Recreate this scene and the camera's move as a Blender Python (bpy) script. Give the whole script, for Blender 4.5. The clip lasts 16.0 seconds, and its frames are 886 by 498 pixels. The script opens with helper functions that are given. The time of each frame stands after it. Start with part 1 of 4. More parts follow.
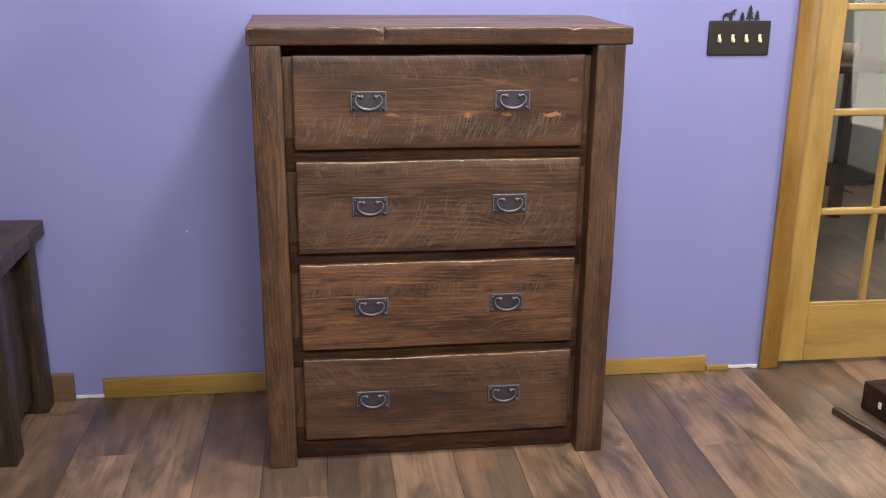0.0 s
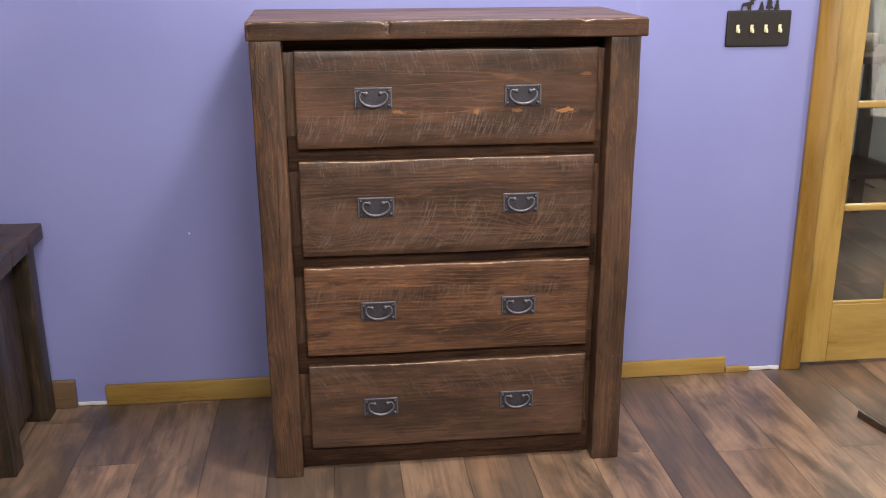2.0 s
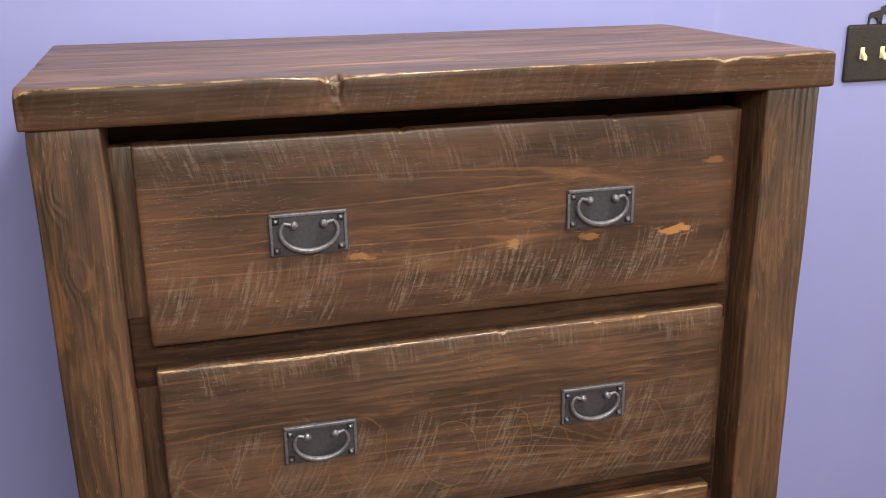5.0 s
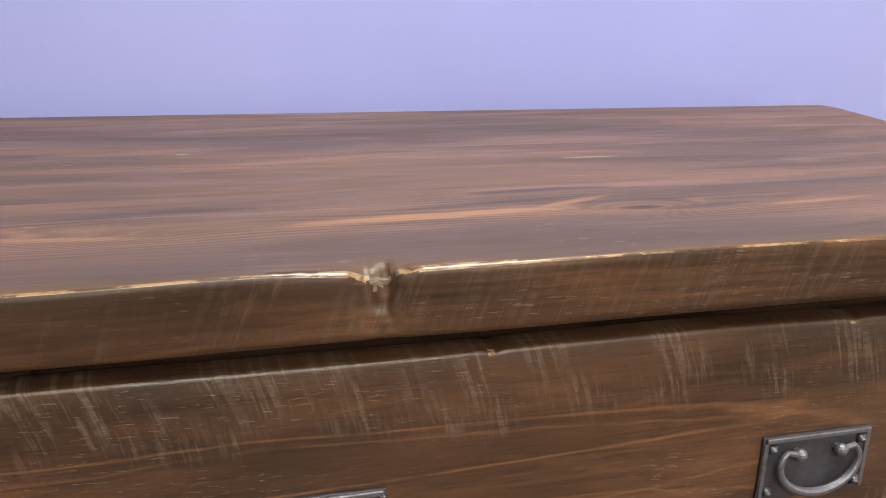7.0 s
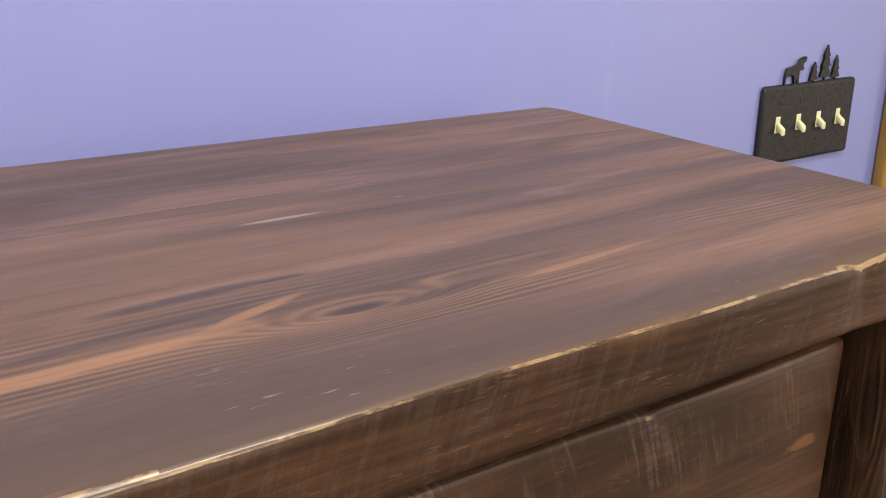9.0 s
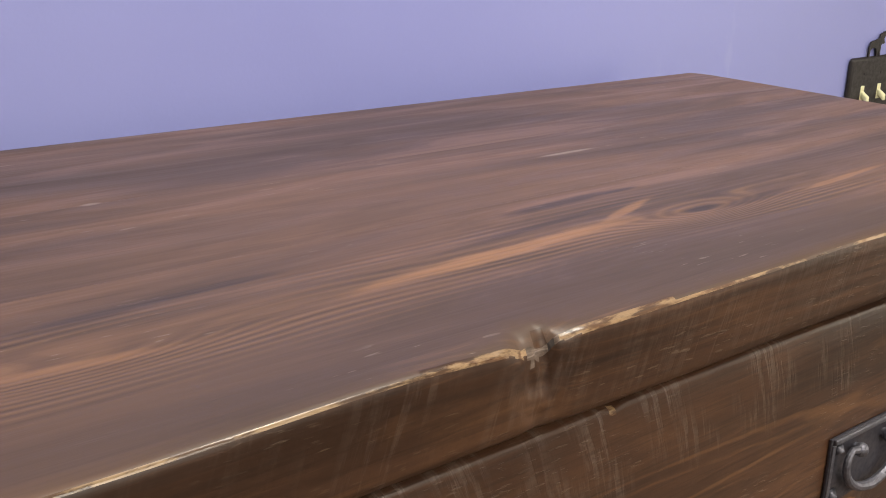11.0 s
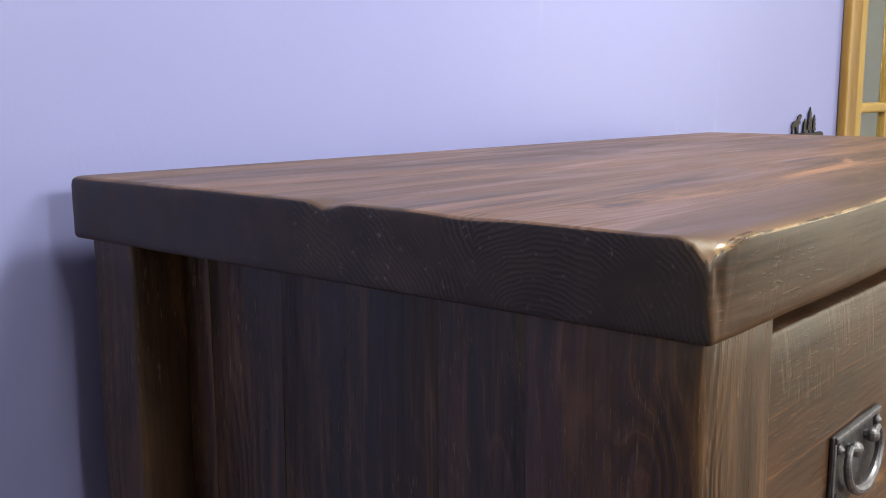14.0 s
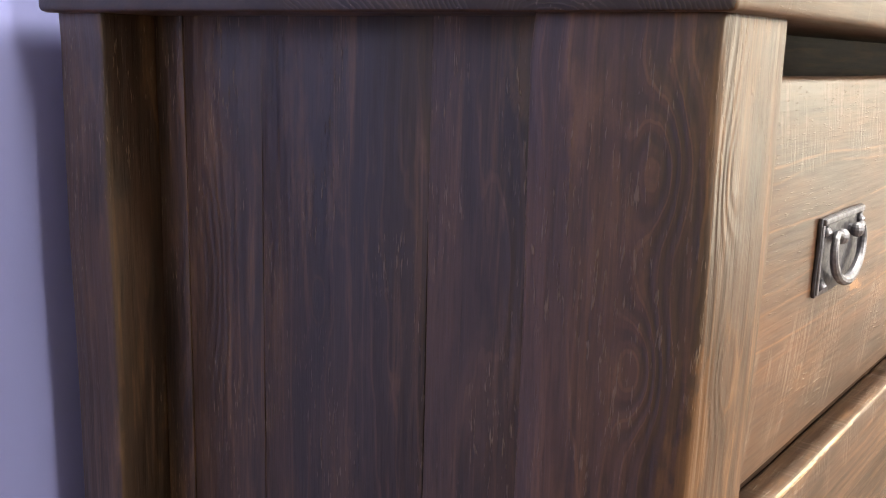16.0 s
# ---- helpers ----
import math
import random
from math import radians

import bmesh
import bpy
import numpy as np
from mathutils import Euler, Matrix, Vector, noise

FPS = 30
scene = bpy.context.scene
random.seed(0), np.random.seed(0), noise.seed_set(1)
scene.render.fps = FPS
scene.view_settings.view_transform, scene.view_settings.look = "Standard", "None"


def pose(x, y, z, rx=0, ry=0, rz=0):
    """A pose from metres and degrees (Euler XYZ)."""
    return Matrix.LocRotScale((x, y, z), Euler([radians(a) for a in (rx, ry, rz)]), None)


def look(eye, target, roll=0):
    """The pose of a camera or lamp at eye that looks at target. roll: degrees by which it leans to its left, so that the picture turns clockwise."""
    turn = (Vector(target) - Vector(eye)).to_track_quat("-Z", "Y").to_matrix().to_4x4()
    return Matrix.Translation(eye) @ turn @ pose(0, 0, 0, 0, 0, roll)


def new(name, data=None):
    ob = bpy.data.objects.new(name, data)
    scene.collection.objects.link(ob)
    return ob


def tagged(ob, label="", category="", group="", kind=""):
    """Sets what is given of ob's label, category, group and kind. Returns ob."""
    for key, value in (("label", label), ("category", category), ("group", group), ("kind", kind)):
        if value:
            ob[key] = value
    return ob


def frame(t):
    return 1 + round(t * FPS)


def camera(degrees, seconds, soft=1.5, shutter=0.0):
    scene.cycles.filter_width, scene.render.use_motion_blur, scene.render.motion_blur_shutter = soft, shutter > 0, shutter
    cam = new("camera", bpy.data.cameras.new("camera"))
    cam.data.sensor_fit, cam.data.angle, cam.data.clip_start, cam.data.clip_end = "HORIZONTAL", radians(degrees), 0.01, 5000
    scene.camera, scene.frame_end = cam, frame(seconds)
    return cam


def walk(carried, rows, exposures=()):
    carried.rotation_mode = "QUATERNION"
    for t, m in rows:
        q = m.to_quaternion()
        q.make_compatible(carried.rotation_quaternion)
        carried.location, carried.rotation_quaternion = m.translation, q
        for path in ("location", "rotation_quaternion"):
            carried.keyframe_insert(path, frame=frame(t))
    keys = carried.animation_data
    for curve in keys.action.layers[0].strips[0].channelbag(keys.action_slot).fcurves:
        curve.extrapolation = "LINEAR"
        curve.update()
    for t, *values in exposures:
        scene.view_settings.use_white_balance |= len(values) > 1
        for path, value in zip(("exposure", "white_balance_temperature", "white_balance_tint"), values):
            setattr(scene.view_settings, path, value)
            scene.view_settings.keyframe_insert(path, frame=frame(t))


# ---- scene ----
cam = camera(50.0, 16.0, soft=1.0)
PATH = [
    (0, (-0.3, -2.551, 1.453), (-0.056, -0.656, 0.863), 0.5),
    (0.5, (-0.299, -2.546, 1.455), (-0.061, -0.65, 0.866), 0.4),
    (1, (-0.308, -2.547, 1.449), (-0.074, -0.648, 0.866), 0.5),
    (1.5, (-0.314, -2.53, 1.448), (-0.08, -0.632, 0.863), 0.1),
    (2, (-0.275, -2.456, 1.44), (-0.06, -0.56, 0.841), -0.2),
    (2.5, (-0.194, -2.311, 1.439), (-0.024, -0.408, 0.849), -0.3),
    (3, (-0.182, -2.168, 1.423), (-0.07, -0.266, 0.815), 0.5),
    (3.5, (-0.235, -1.917, 1.424), (-0.073, -0.021, 0.81), -0.1),
    (3.7, (-0.251, -1.828, 1.422), (-0.038, 0.072, 0.837), -0.8),
    (5.8, (-0.316, -0.889, 1.414), (0.235, 0.932, 0.798), 0.1),
    (6, (-0.277, -0.872, 1.421), (0.212, 0.964, 0.795), -0.7),
    (6.5, (-0.269, -0.677, 1.411), (0.323, 1.137, 0.812), -0.9),
    (7, (-0.257, -0.54, 1.459), (0.293, 1.28, 0.838), 1.9),
    (7.5, (-0.343, -0.416, 1.473), (0.396, 1.323, 0.816), 0.9),
    (8, (-0.322, -0.353, 1.472), (0.709, 1.237, 0.832), 1.7),
    (8.5, (-0.176, -0.335, 1.466), (0.873, 1.242, 0.824), 1.0),
    (8.7, (-0.136, -0.329, 1.458), (0.925, 1.244, 0.827), 0.8),
    (10.8, (-0.305, -0.316, 1.451), (0.777, 1.236, 0.803), 0.4),
    (11, (-0.402, -0.311, 1.447), (0.708, 1.220, 0.799), 0.6),
    (11.5, (-0.555, -0.302, 1.431), (0.634, 1.142, 0.723), -0.0),
    (12, (-0.612, -0.347, 1.432), (0.494, 1.208, 0.831), 0.4),
    (12.5, (-0.684, -0.347, 1.419), (0.476, 1.212, 0.948), 1.0),
    (13, (-0.805, -0.252, 1.408), (0.585, 1.125, 0.994), -0.2),
    (13.5, (-0.858, -0.212, 1.378), (0.627, 1.078, 1.012), 0.2),
    (14, (-0.861, -0.198, 1.336), (0.629, 1.097, 1.014), -0.2),
    (14.5, (-0.865, -0.18, 1.264), (0.621, 1.115, 0.926), 0.9),
    (15, (-0.869, -0.179, 1.231), (0.648, 1.088, 0.924), 1.7),
    (15.5, (-0.868, -0.184, 1.217), (0.666, 1.073, 0.958), 1.9),
    (16, (-0.878, -0.18, 1.209), (0.668, 1.02, 0.8), 1.6),
]
EXPOSURES = [(0, 0.1, 6400, 10), (3.5, 0.12, 6400, 9), (6, 0.35, 6800, 1), (6.6, 0.35, 6800, 1), (7.2, 0.0, 6500, 3), (8.5, -0.2, 6500, 5), (11, -0.32, 6600, 5), (11.7, 0.0, 6600, 4),
             (12.5, 0.0, 6400, 4), (14, 0.18, 6600, -2), (14.5, 0.5, 7200, -4), (15, 1.16, 6900, 1), (16, 1.42, 6800, 1)]
walk(cam, [(t, look(eye, target, roll)) for t, eye, target, roll in PATH], EXPOSURES)

# ---- light ----
world = bpy.data.worlds.new("world")
world.use_nodes = True
scene.world = world
world.node_tree.nodes["Background"].inputs[0].default_value = (0.9, 0.85, 0.78, 1)
world.node_tree.nodes["Background"].inputs[1].default_value = 0.1


def area_lamp(name, at, size, watts, colour, target):
    data = bpy.data.lights.new(name, "AREA")
    data.shape, data.size, data.energy, data.color = "SQUARE" if size > 0.6 else "DISK", size, watts, colour
    lamp = new(name, data)
    lamp.matrix_world = look(at, target)
    return lamp


WARM = (1.0, 0.92, 0.83)
area_lamp("track_lamp_middle", (0.3, -0.42, 2.64), 0.34, 35, WARM, (0.25, 0.2, 1.1))
# added fill, no known fixture: lifts the wall left of the chest, spares its side
area_lamp("fill_lamp_west", (-0.55, -2.9, 2.6), 0.5, 42, WARM, (-1.1, 0.4, 0.9))
area_lamp("track_lamp_east", (2.3, -0.95, 2.6), 0.2, 8, WARM, (1.6, 0.3, 0.9))
area_lamp("ceiling_lamp_south", (0.4, -2.9, 2.62), 1.0, 96, WARM, (0.2, -1.5, 0.4))
# unseen area light before the windowless east wall, added for sheen on the chest's front
area_lamp("sheen_light_east", (3.5, -1.6, 1.3), 1.9, 46, (1.0, 0.9, 0.78), (0.0, -0.6, 0.8))
# unseen fill added to brighten the room behind the door
area_lamp("fill_lamp_hall", (2.2, 2.2, 2.45), 0.5, 26, (0.96, 1.0, 0.9), (2.2, 1.6, 0.0))


# ---- material tools ----
class Mat:
    """A node material with short calls for the nodes that are used here."""

    def __init__(self, name, rough=0.5, metal=0.0):
        self.m = bpy.data.materials.new(name)
        self.m.use_nodes = True
        self.t = self.m.node_tree
        self.b = self.t.nodes["Principled BSDF"]
        self.b.inputs["Roughness"].default_value = rough
        self.b.inputs["Metallic"].default_value = metal

    def n(self, kind, **inputs):
        node = self.t.nodes.new(kind)
        for key, value in inputs.items():
            self.put(node.inputs[key.replace("_", " ")], value)
        return node

    def put(self, socket, value):
        if isinstance(value, bpy.types.NodeSocket):
            self.t.links.new(value, socket)
        else:
            socket.default_value = value

    def coord(self):
        return self.n("ShaderNodeTexCoord").outputs["Object"]

    def rand(self):
        return self.n("ShaderNodeObjectInfo").outputs["Random"]

    def math(self, op, a, b=0.0, clamp=False):
        node = self.n("ShaderNodeMath")
        node.operation, node.use_clamp = op, clamp
        self.put(node.inputs[0], a)
        self.put(node.inputs[1], b)
        return node.outputs[0]

    def vmath(self, op, a, b):
        node = self.n("ShaderNodeVectorMath")
        node.operation = op
        self.put(node.inputs[0], a)
        self.put(node.inputs[1], b)
        return node.outputs["Value"] if op in ("LENGTH", "DOT_PRODUCT") else node.outputs[0]

    def noise(self, vec, scale, detail=4.0, rough=0.55, distort=0.0):
        return self.n("ShaderNodeTexNoise", Vector=vec, Scale=scale, Detail=detail, Roughness=rough, Distortion=distort).outputs[0]

    def ramp(self, value, lo, hi, a=0.0, b=1.0):
        node = self.n("ShaderNodeMapRange")
        node.interpolation_type = "SMOOTHSTEP"
        for i, v in enumerate((value, lo, hi, a, b)):
            self.put(node.inputs[i], v)
        return node.outputs[0]

    def mix(self, f, a, b, how="MIX"):
        node = self.n("ShaderNodeMix")
        node.data_type, node.blend_type = "RGBA", how
        self.put(node.inputs[0], f)
        for i, v in ((6, a), (7, b)):
            self.put(node.inputs[i], (*v, 1) if isinstance(v, tuple) and len(v) == 3 else v)
        return node.outputs[2]

    def shade(self, colour=None, rough=None, height=None, depth=0.001):
        if colour is not None:
            self.put(self.b.inputs["Base Color"], (*colour, 1) if isinstance(colour, tuple) and len(colour) == 3 else colour)
        if rough is not None:
            self.put(self.b.inputs["Roughness"], rough)
        if height is not None:
            bump = self.n("ShaderNodeBump", Height=height, Distance=depth, Strength=1.0)
            self.put(self.b.inputs["Normal"], bump.outputs[0])
        return self.m


def stretch(axis, along, across):
    return tuple(along if i == axis else across for i in range(3))


def wood(name, dark, mid, light, axis, saw=0.0, saw_colour=(0.17, 0.125, 0.1), rough=(0.36, 0.52), pitch=0.013, warp=3.0, eyes=(), patches=(),
         saw_rows=(), arc=None, depth=0.0004, streak=0.3, lines=0.28, dull=0.34, across=None, pores_depth=0.36, gloss=0.64, worn=0.0, flecks=0.14, mottle=0.6, loops=()):
    """Sawn and stained pine: growth rings along one axis that bend round knots (eyes), fine pores, streaks of stain and
    the saw's slanting or curving marks in rows."""
    m = Mat(name)
    co = m.coord()
    r = m.rand()
    shift = m.n("ShaderNodeCombineXYZ", X=m.math("MULTIPLY", r, 7.3), Y=m.math("MULTIPLY", r, 13.1), Z=m.math("MULTIPLY", r, 5.7)).outputs[0]
    at = m.vmath("ADD", co, shift)
    raw = m.n("ShaderNodeSeparateXYZ", Vector=co).outputs
    over = across if across is not None else (2 if axis == 0 else 0)
    side = raw[over] if axis != 2 else m.math("ADD", raw[0], raw[1])
    field = m.math("MULTIPLY", m.noise(m.vmath("MULTIPLY", at, stretch(axis, 1.3, 6.0)), 1.0, 2.0, 0.4, 0.2), 2.0 * warp)
    field = m.math("ADD", field, m.math("MULTIPLY", m.noise(m.vmath("MULTIPLY", at, stretch(axis, 9.0, 40.0)), 1.0, 3.0), 1.6))
    field = m.math("ADD", field, m.math("MULTIPLY", side, 1.0 / pitch))
    for ex, ev, sx, sv, gain in eyes:
        du = m.math("DIVIDE", m.math("SUBTRACT", raw[0 if axis == 0 else 2], ex), sx)
        dv = m.math("DIVIDE", m.math("SUBTRACT", side, ev), sv)
        bell = m.math("POWER", 2.718, m.math("MULTIPLY", m.math("ADD", m.math("MULTIPLY", du, du), m.math("MULTIPLY", dv, dv)), -1.0))
        field = m.math("ADD", field, m.math("MULTIPLY", bell, gain))
    wave = m.math("SINE", m.math("MULTIPLY", field, 6.2832))
    blot = m.noise(m.vmath("MULTIPLY", at, stretch(axis, 2.2, 11.0)), 1.0, 5.0, 0.58)
    show = m.ramp(m.noise(m.vmath("MULTIPLY", at, stretch(axis, 3.0, 12.0)), 1.7, 3.0), 0.42, 0.62)
    pores = m.noise(m.vmath("MULTIPLY", at, stretch(axis, 14.0, 300.0)), 1.0, 3.0, 0.62)
    fine = m.noise(at, 520.0, 2.0)
    c = m.mix(m.ramp(blot, 0.32, 0.64), dark, mid)
    mott = m.noise(m.vmath("MULTIPLY", at, stretch(axis, 9.0, 34.0)), 1.0, 5.0, 0.62, 0.3)
    c = m.mix(m.math("MULTIPLY", m.ramp(mott, 0.5, 0.68), mottle), c, tuple(0.55 * v for v in dark))
    c = m.mix(m.math("MULTIPLY", m.ramp(mott, 0.46, 0.34), 0.5 * mottle), c, light)
    c = m.mix(m.math("MULTIPLY", m.math("MULTIPLY", m.ramp(wave, 0.1, -0.9), m.math("ADD", 0.15, m.math("MULTIPLY", show, 0.85))), dull), c, tuple(0.6 * v for v in dark))
    c = m.mix(m.math("MULTIPLY", m.math("MULTIPLY", m.ramp(wave, 0.86, 1.0), show), lines), c, light)
    streaks = m.noise(m.vmath("MULTIPLY", at, stretch(axis, 5.0, 105.0)), 1.0, 4.0, 0.62, 0.6)
    c = m.mix(m.math("MULTIPLY", m.ramp(streaks, 0.52, 0.68), streak), c, light)
    c = m.mix(m.math("MULTIPLY", m.ramp(pores, 0.46, 0.68), pores_depth), c, tuple(0.35 * v for v in dark))
    wob = m.math("MULTIPLY", m.math("SUBTRACT", m.noise(m.vmath("MULTIPLY", co, stretch(axis, 60.0, 160.0)), 1.0, 4.0), 0.5), 2.4)
    for px, py, pz, sx, sy, sz, *much in patches:
        d = m.vmath("MULTIPLY", m.vmath("SUBTRACT", co, (px, py, pz)), (1 / sx, 1 / sy, 1 / sz))
        near = m.math("ADD", m.vmath("LENGTH", d, (0, 0, 0)), wob)
        c = m.mix(m.ramp(near, 1.05, 0.6, 0.0, much[0] if much else 0.55), c, (0.36, 0.16, 0.05))
    if loops:
        bumpy = m.math("MULTIPLY", m.math("SUBTRACT", m.noise(m.vmath("MULTIPLY", co, (6.0, 6.0, 24.0)), 1.0, 3.0), 0.5), 0.55)
        broken = m.ramp(m.noise(m.vmath("MULTIPLY", co, (14.0, 14.0, 60.0)), 1.0, 3.0, 0.6), 0.34, 0.56, 0.25, 1.0)
        for cx, cz, sx, sz, gain in loops:
            du = m.math("DIVIDE", m.math("SUBTRACT", raw[0], cx), sx)
            dv = m.math("DIVIDE", m.math("SUBTRACT", raw[2], cz), sz)
            d = m.math("ADD", m.math("SQRT", m.math("ADD", m.math("MULTIPLY", du, du), m.math("MULTIPLY", dv, dv))), bumpy)
            ring = m.ramp(m.math("ABSOLUTE", m.math("SUBTRACT", d, 1.0)), 0.0015 / sz, 0.0002 / sz)
            c = m.mix(m.math("MULTIPLY", m.math("MULTIPLY", ring, broken), gain), c, light)
    height = m.math("ADD", m.math("MULTIPLY", wave, 0.16), m.math("MULTIPLY", pores, -0.55))
    if saw > 0:
        sep = m.n("ShaderNodeSeparateXYZ", Vector=at).outputs
        u = sep[0 if axis == 0 else 2]
        v = sep[2] if axis == 0 else m.math("ADD", sep[0], sep[1])
        if arc is None:
            bow = m.math("MULTIPLY", v, -0.34)
        else:
            off = m.math("SUBTRACT", raw[2], arc)
            bow = m.math("MULTIPLY", m.math("MULTIPLY", off, off), 1.9)
        lean = m.math("ADD", u, bow)
        w = m.n("ShaderNodeCombineXYZ", X=m.math("MULTIPLY", lean, 210.0), Y=m.math("MULTIPLY", v, 20.0), Z=3.0).outputs[0]
        line = m.ramp(m.noise(w, 1.0, 3.0, 0.6, 0.2), 0.44, 0.62)
        group = m.n("ShaderNodeCombineXYZ", X=m.math("MULTIPLY", lean, 26.0), Y=m.math("MULTIPLY", v, 10.0), Z=1.0).outputs[0]
        bunch = m.ramp(m.noise(group, 1.0, 2.0, 0.5), 0.42, 0.58, 0.05, 1.0)
        where = m.math("MULTIPLY", m.ramp(m.noise(group, 0.35, 3.0, 0.6), 0.58, 0.72), 0.25)
        edge = m.math("MULTIPLY", m.math("SUBTRACT", m.noise(group, 1.6, 3.0), 0.5), 0.09)
        for z0, half, gain in saw_rows:
            off = m.math("ADD", m.math("ABSOLUTE", m.math("SUBTRACT", raw[2], z0)), edge)
            where = m.math("MAXIMUM", where, m.ramp(off, half, half * 0.5, 0.0, gain))
        grit = m.ramp(m.noise(m.vmath("MULTIPLY", at, stretch(axis, 120.0, 330.0)), 1.0, 3.0, 0.65), 0.34, 0.6, 0.3, 1.0)
        cut = m.math("MULTIPLY", m.math("MULTIPLY", line, bunch), m.math("MULTIPLY", where, grit))
        c = m.mix(m.math("MULTIPLY", cut, saw, clamp=True), c, saw_colour)
        height = m.math("ADD", height, m.math("MULTIPLY", m.math("MULTIPLY", line, m.math("MULTIPLY", where, bunch)), -0.3))
    speck = m.noise(m.vmath("MULTIPLY", at, stretch(axis, 70.0, 480.0)), 1.0, 2.0, 0.6)
    torn = m.noise(m.vmath("MULTIPLY", at, stretch(axis, 9.0, 22.0)), 1.0, 3.0, 0.6)
    fleck = m.math("MULTIPLY", m.ramp(speck, 0.6, 0.7), m.ramp(torn, 0.46, 0.62))
    c = m.mix(m.math("MULTIPLY", fleck, flecks), c, (0.3, 0.22, 0.15))
    height = m.math("ADD", height, m.math("MULTIPLY", fleck, 0.5 * (1 if flecks > 0.1 else 0)))
    if worn > 0:
        # pale patches: rubbed wood, and the arris highlight put into the colour
        bare = m.noise(m.vmath("MULTIPLY", co, stretch(axis, 38.0, 160.0)), 1.0, 5.0, 0.7)
        c = m.mix(m.math("MULTIPLY", m.ramp(bare, 0.44, 0.58), worn), c, (0.46, 0.31, 0.17))
    tint = m.math("ADD", 0.88, m.math("MULTIPLY", r, 0.24))
    c = m.mix(1.0, c, m.n("ShaderNodeCombineXYZ", X=tint, Y=tint, Z=tint).outputs[0], "MULTIPLY")
    c = m.mix(m.math("MULTIPLY", m.ramp(fine, 0.45, 0.7), 0.1), c, (0.012, 0.008, 0.006))
    m.b.inputs["Specular IOR Level"].default_value = gloss
    return m.shade(c, m.ramp(m.math("ADD", blot, m.math("MULTIPLY", pores, 0.4)), 0.4, 0.95, rough[0], rough[1]), height, depth)


DARK, MID, LIGHT = (0.033, 0.0155, 0.0092), (0.096, 0.041, 0.0195), (0.21, 0.105, 0.047)
wood_drawer = [
    wood("drawer_wood_scored", DARK, MID, (0.21, 0.1, 0.044), 0, saw=0.55, arc=1.09, warp=2.6, pitch=0.034, lines=0.1, streak=0.12, mottle=0.4,
         loops=((-0.25, 1.127, 0.43, 0.02, 0.5), (-0.24, 1.104, 0.5, 0.035, 0.3), (-0.2, 1.044, 0.335, 0.012, 0.5), (-0.3, 1.05, 0.5, 0.03, 0.3)),
         patches=((0.331, 0.0, 1.036, 0.031, 0.05, 0.0075, 0.85), (0.208, 0.0, 1.038, 0.017, 0.05, 0.006, 0.5), (0.095, 0.0, 1.037, 0.009, 0.05, 0.008, 0.7), (-0.111, 0.0, 1.04, 0.02, 0.05, 0.006, 0.45), (0.385, 0.0, 1.131, 0.016, 0.05, 0.006, 0.4)),
         saw_rows=((1.19, 0.055, 1.0), (1.0, 0.05, 1.0))),
    wood("drawer_wood_rough", DARK, (0.085, 0.042, 0.025), LIGHT, 0, saw=0.62, arc=0.86, saw_rows=((0.905, 0.03, 0.9), (0.735, 0.085, 0.9)), eyes=((-0.3, 0.73, 0.09, 0.04, 4.0), (0.3, 0.74, 0.1, 0.035, 4.0)), lines=0.4,
         loops=[(-0.33 + 0.105 * k + 0.02 * (k % 2), 0.735 + 0.012 * (k % 3), 0.034 + 0.006 * (k % 2), 0.05, 0.42) for k in range(8)]),
    wood("drawer_wood_warm", (0.036, 0.0172, 0.0105), (0.125, 0.056, 0.028), (0.25, 0.118, 0.048), 0, saw=0.4, arc=0.6, saw_rows=((0.53, 0.04, 0.9),), streak=0.42, lines=0.5, mottle=0.8, pitch=0.011,
         eyes=((-0.331, 0.464, 0.05, 0.022, 3.0), (-0.207, 0.423, 0.035, 0.014, 2.5), (0.15, 0.41, 0.05, 0.02, 2.5))),
    wood("drawer_wood_dull", DARK, (0.09, 0.045, 0.027), LIGHT, 0, saw=0.45, arc=0.1, saw_rows=((0.29, 0.075, 0.9),), streak=0.22, lines=0.25),
]
wood_post = wood("post_wood", (0.034, 0.0168, 0.0108), (0.105, 0.051, 0.0275), (0.25, 0.125, 0.056), 2, saw=0.12, flecks=0.4, depth=0.001, pitch=0.011, streak=0.26, lines=0.28, dull=0.45, warp=4.5,
                 eyes=((1.159, -0.478, 0.03, 0.014, 2.4), (1.062, -0.472, 0.028, 0.014, 2.4), (1.14, 0.436, 0.06, 0.012, 2.2), (1.016, 0.436, 0.05, 0.012, 1.8), (0.675, 0.423, 0.06, 0.012, 2.0), (0.21, -0.465, 0.07, 0.014, 2.4), (0.4, -0.5, 0.03, 0.013, 1.6)),
                 patches=((-0.475, -0.019, 1.016, 0.014, 0.015, 0.06, 0.14), (0.451, -0.019, 1.14, 0.012, 0.02, 0.05, 0.14), (0.455, -0.019, 1.016, 0.009, 0.02, 0.03, 0.14), (0.446, -0.019, 0.93, 0.01, 0.02, 0.02, 0.14), (0.44, -0.019, 0.675, 0.012, 0.02, 0.06, 0.14), (-0.445, -0.019, 0.21, 0.01, 0.02, 0.07, 0.14)))
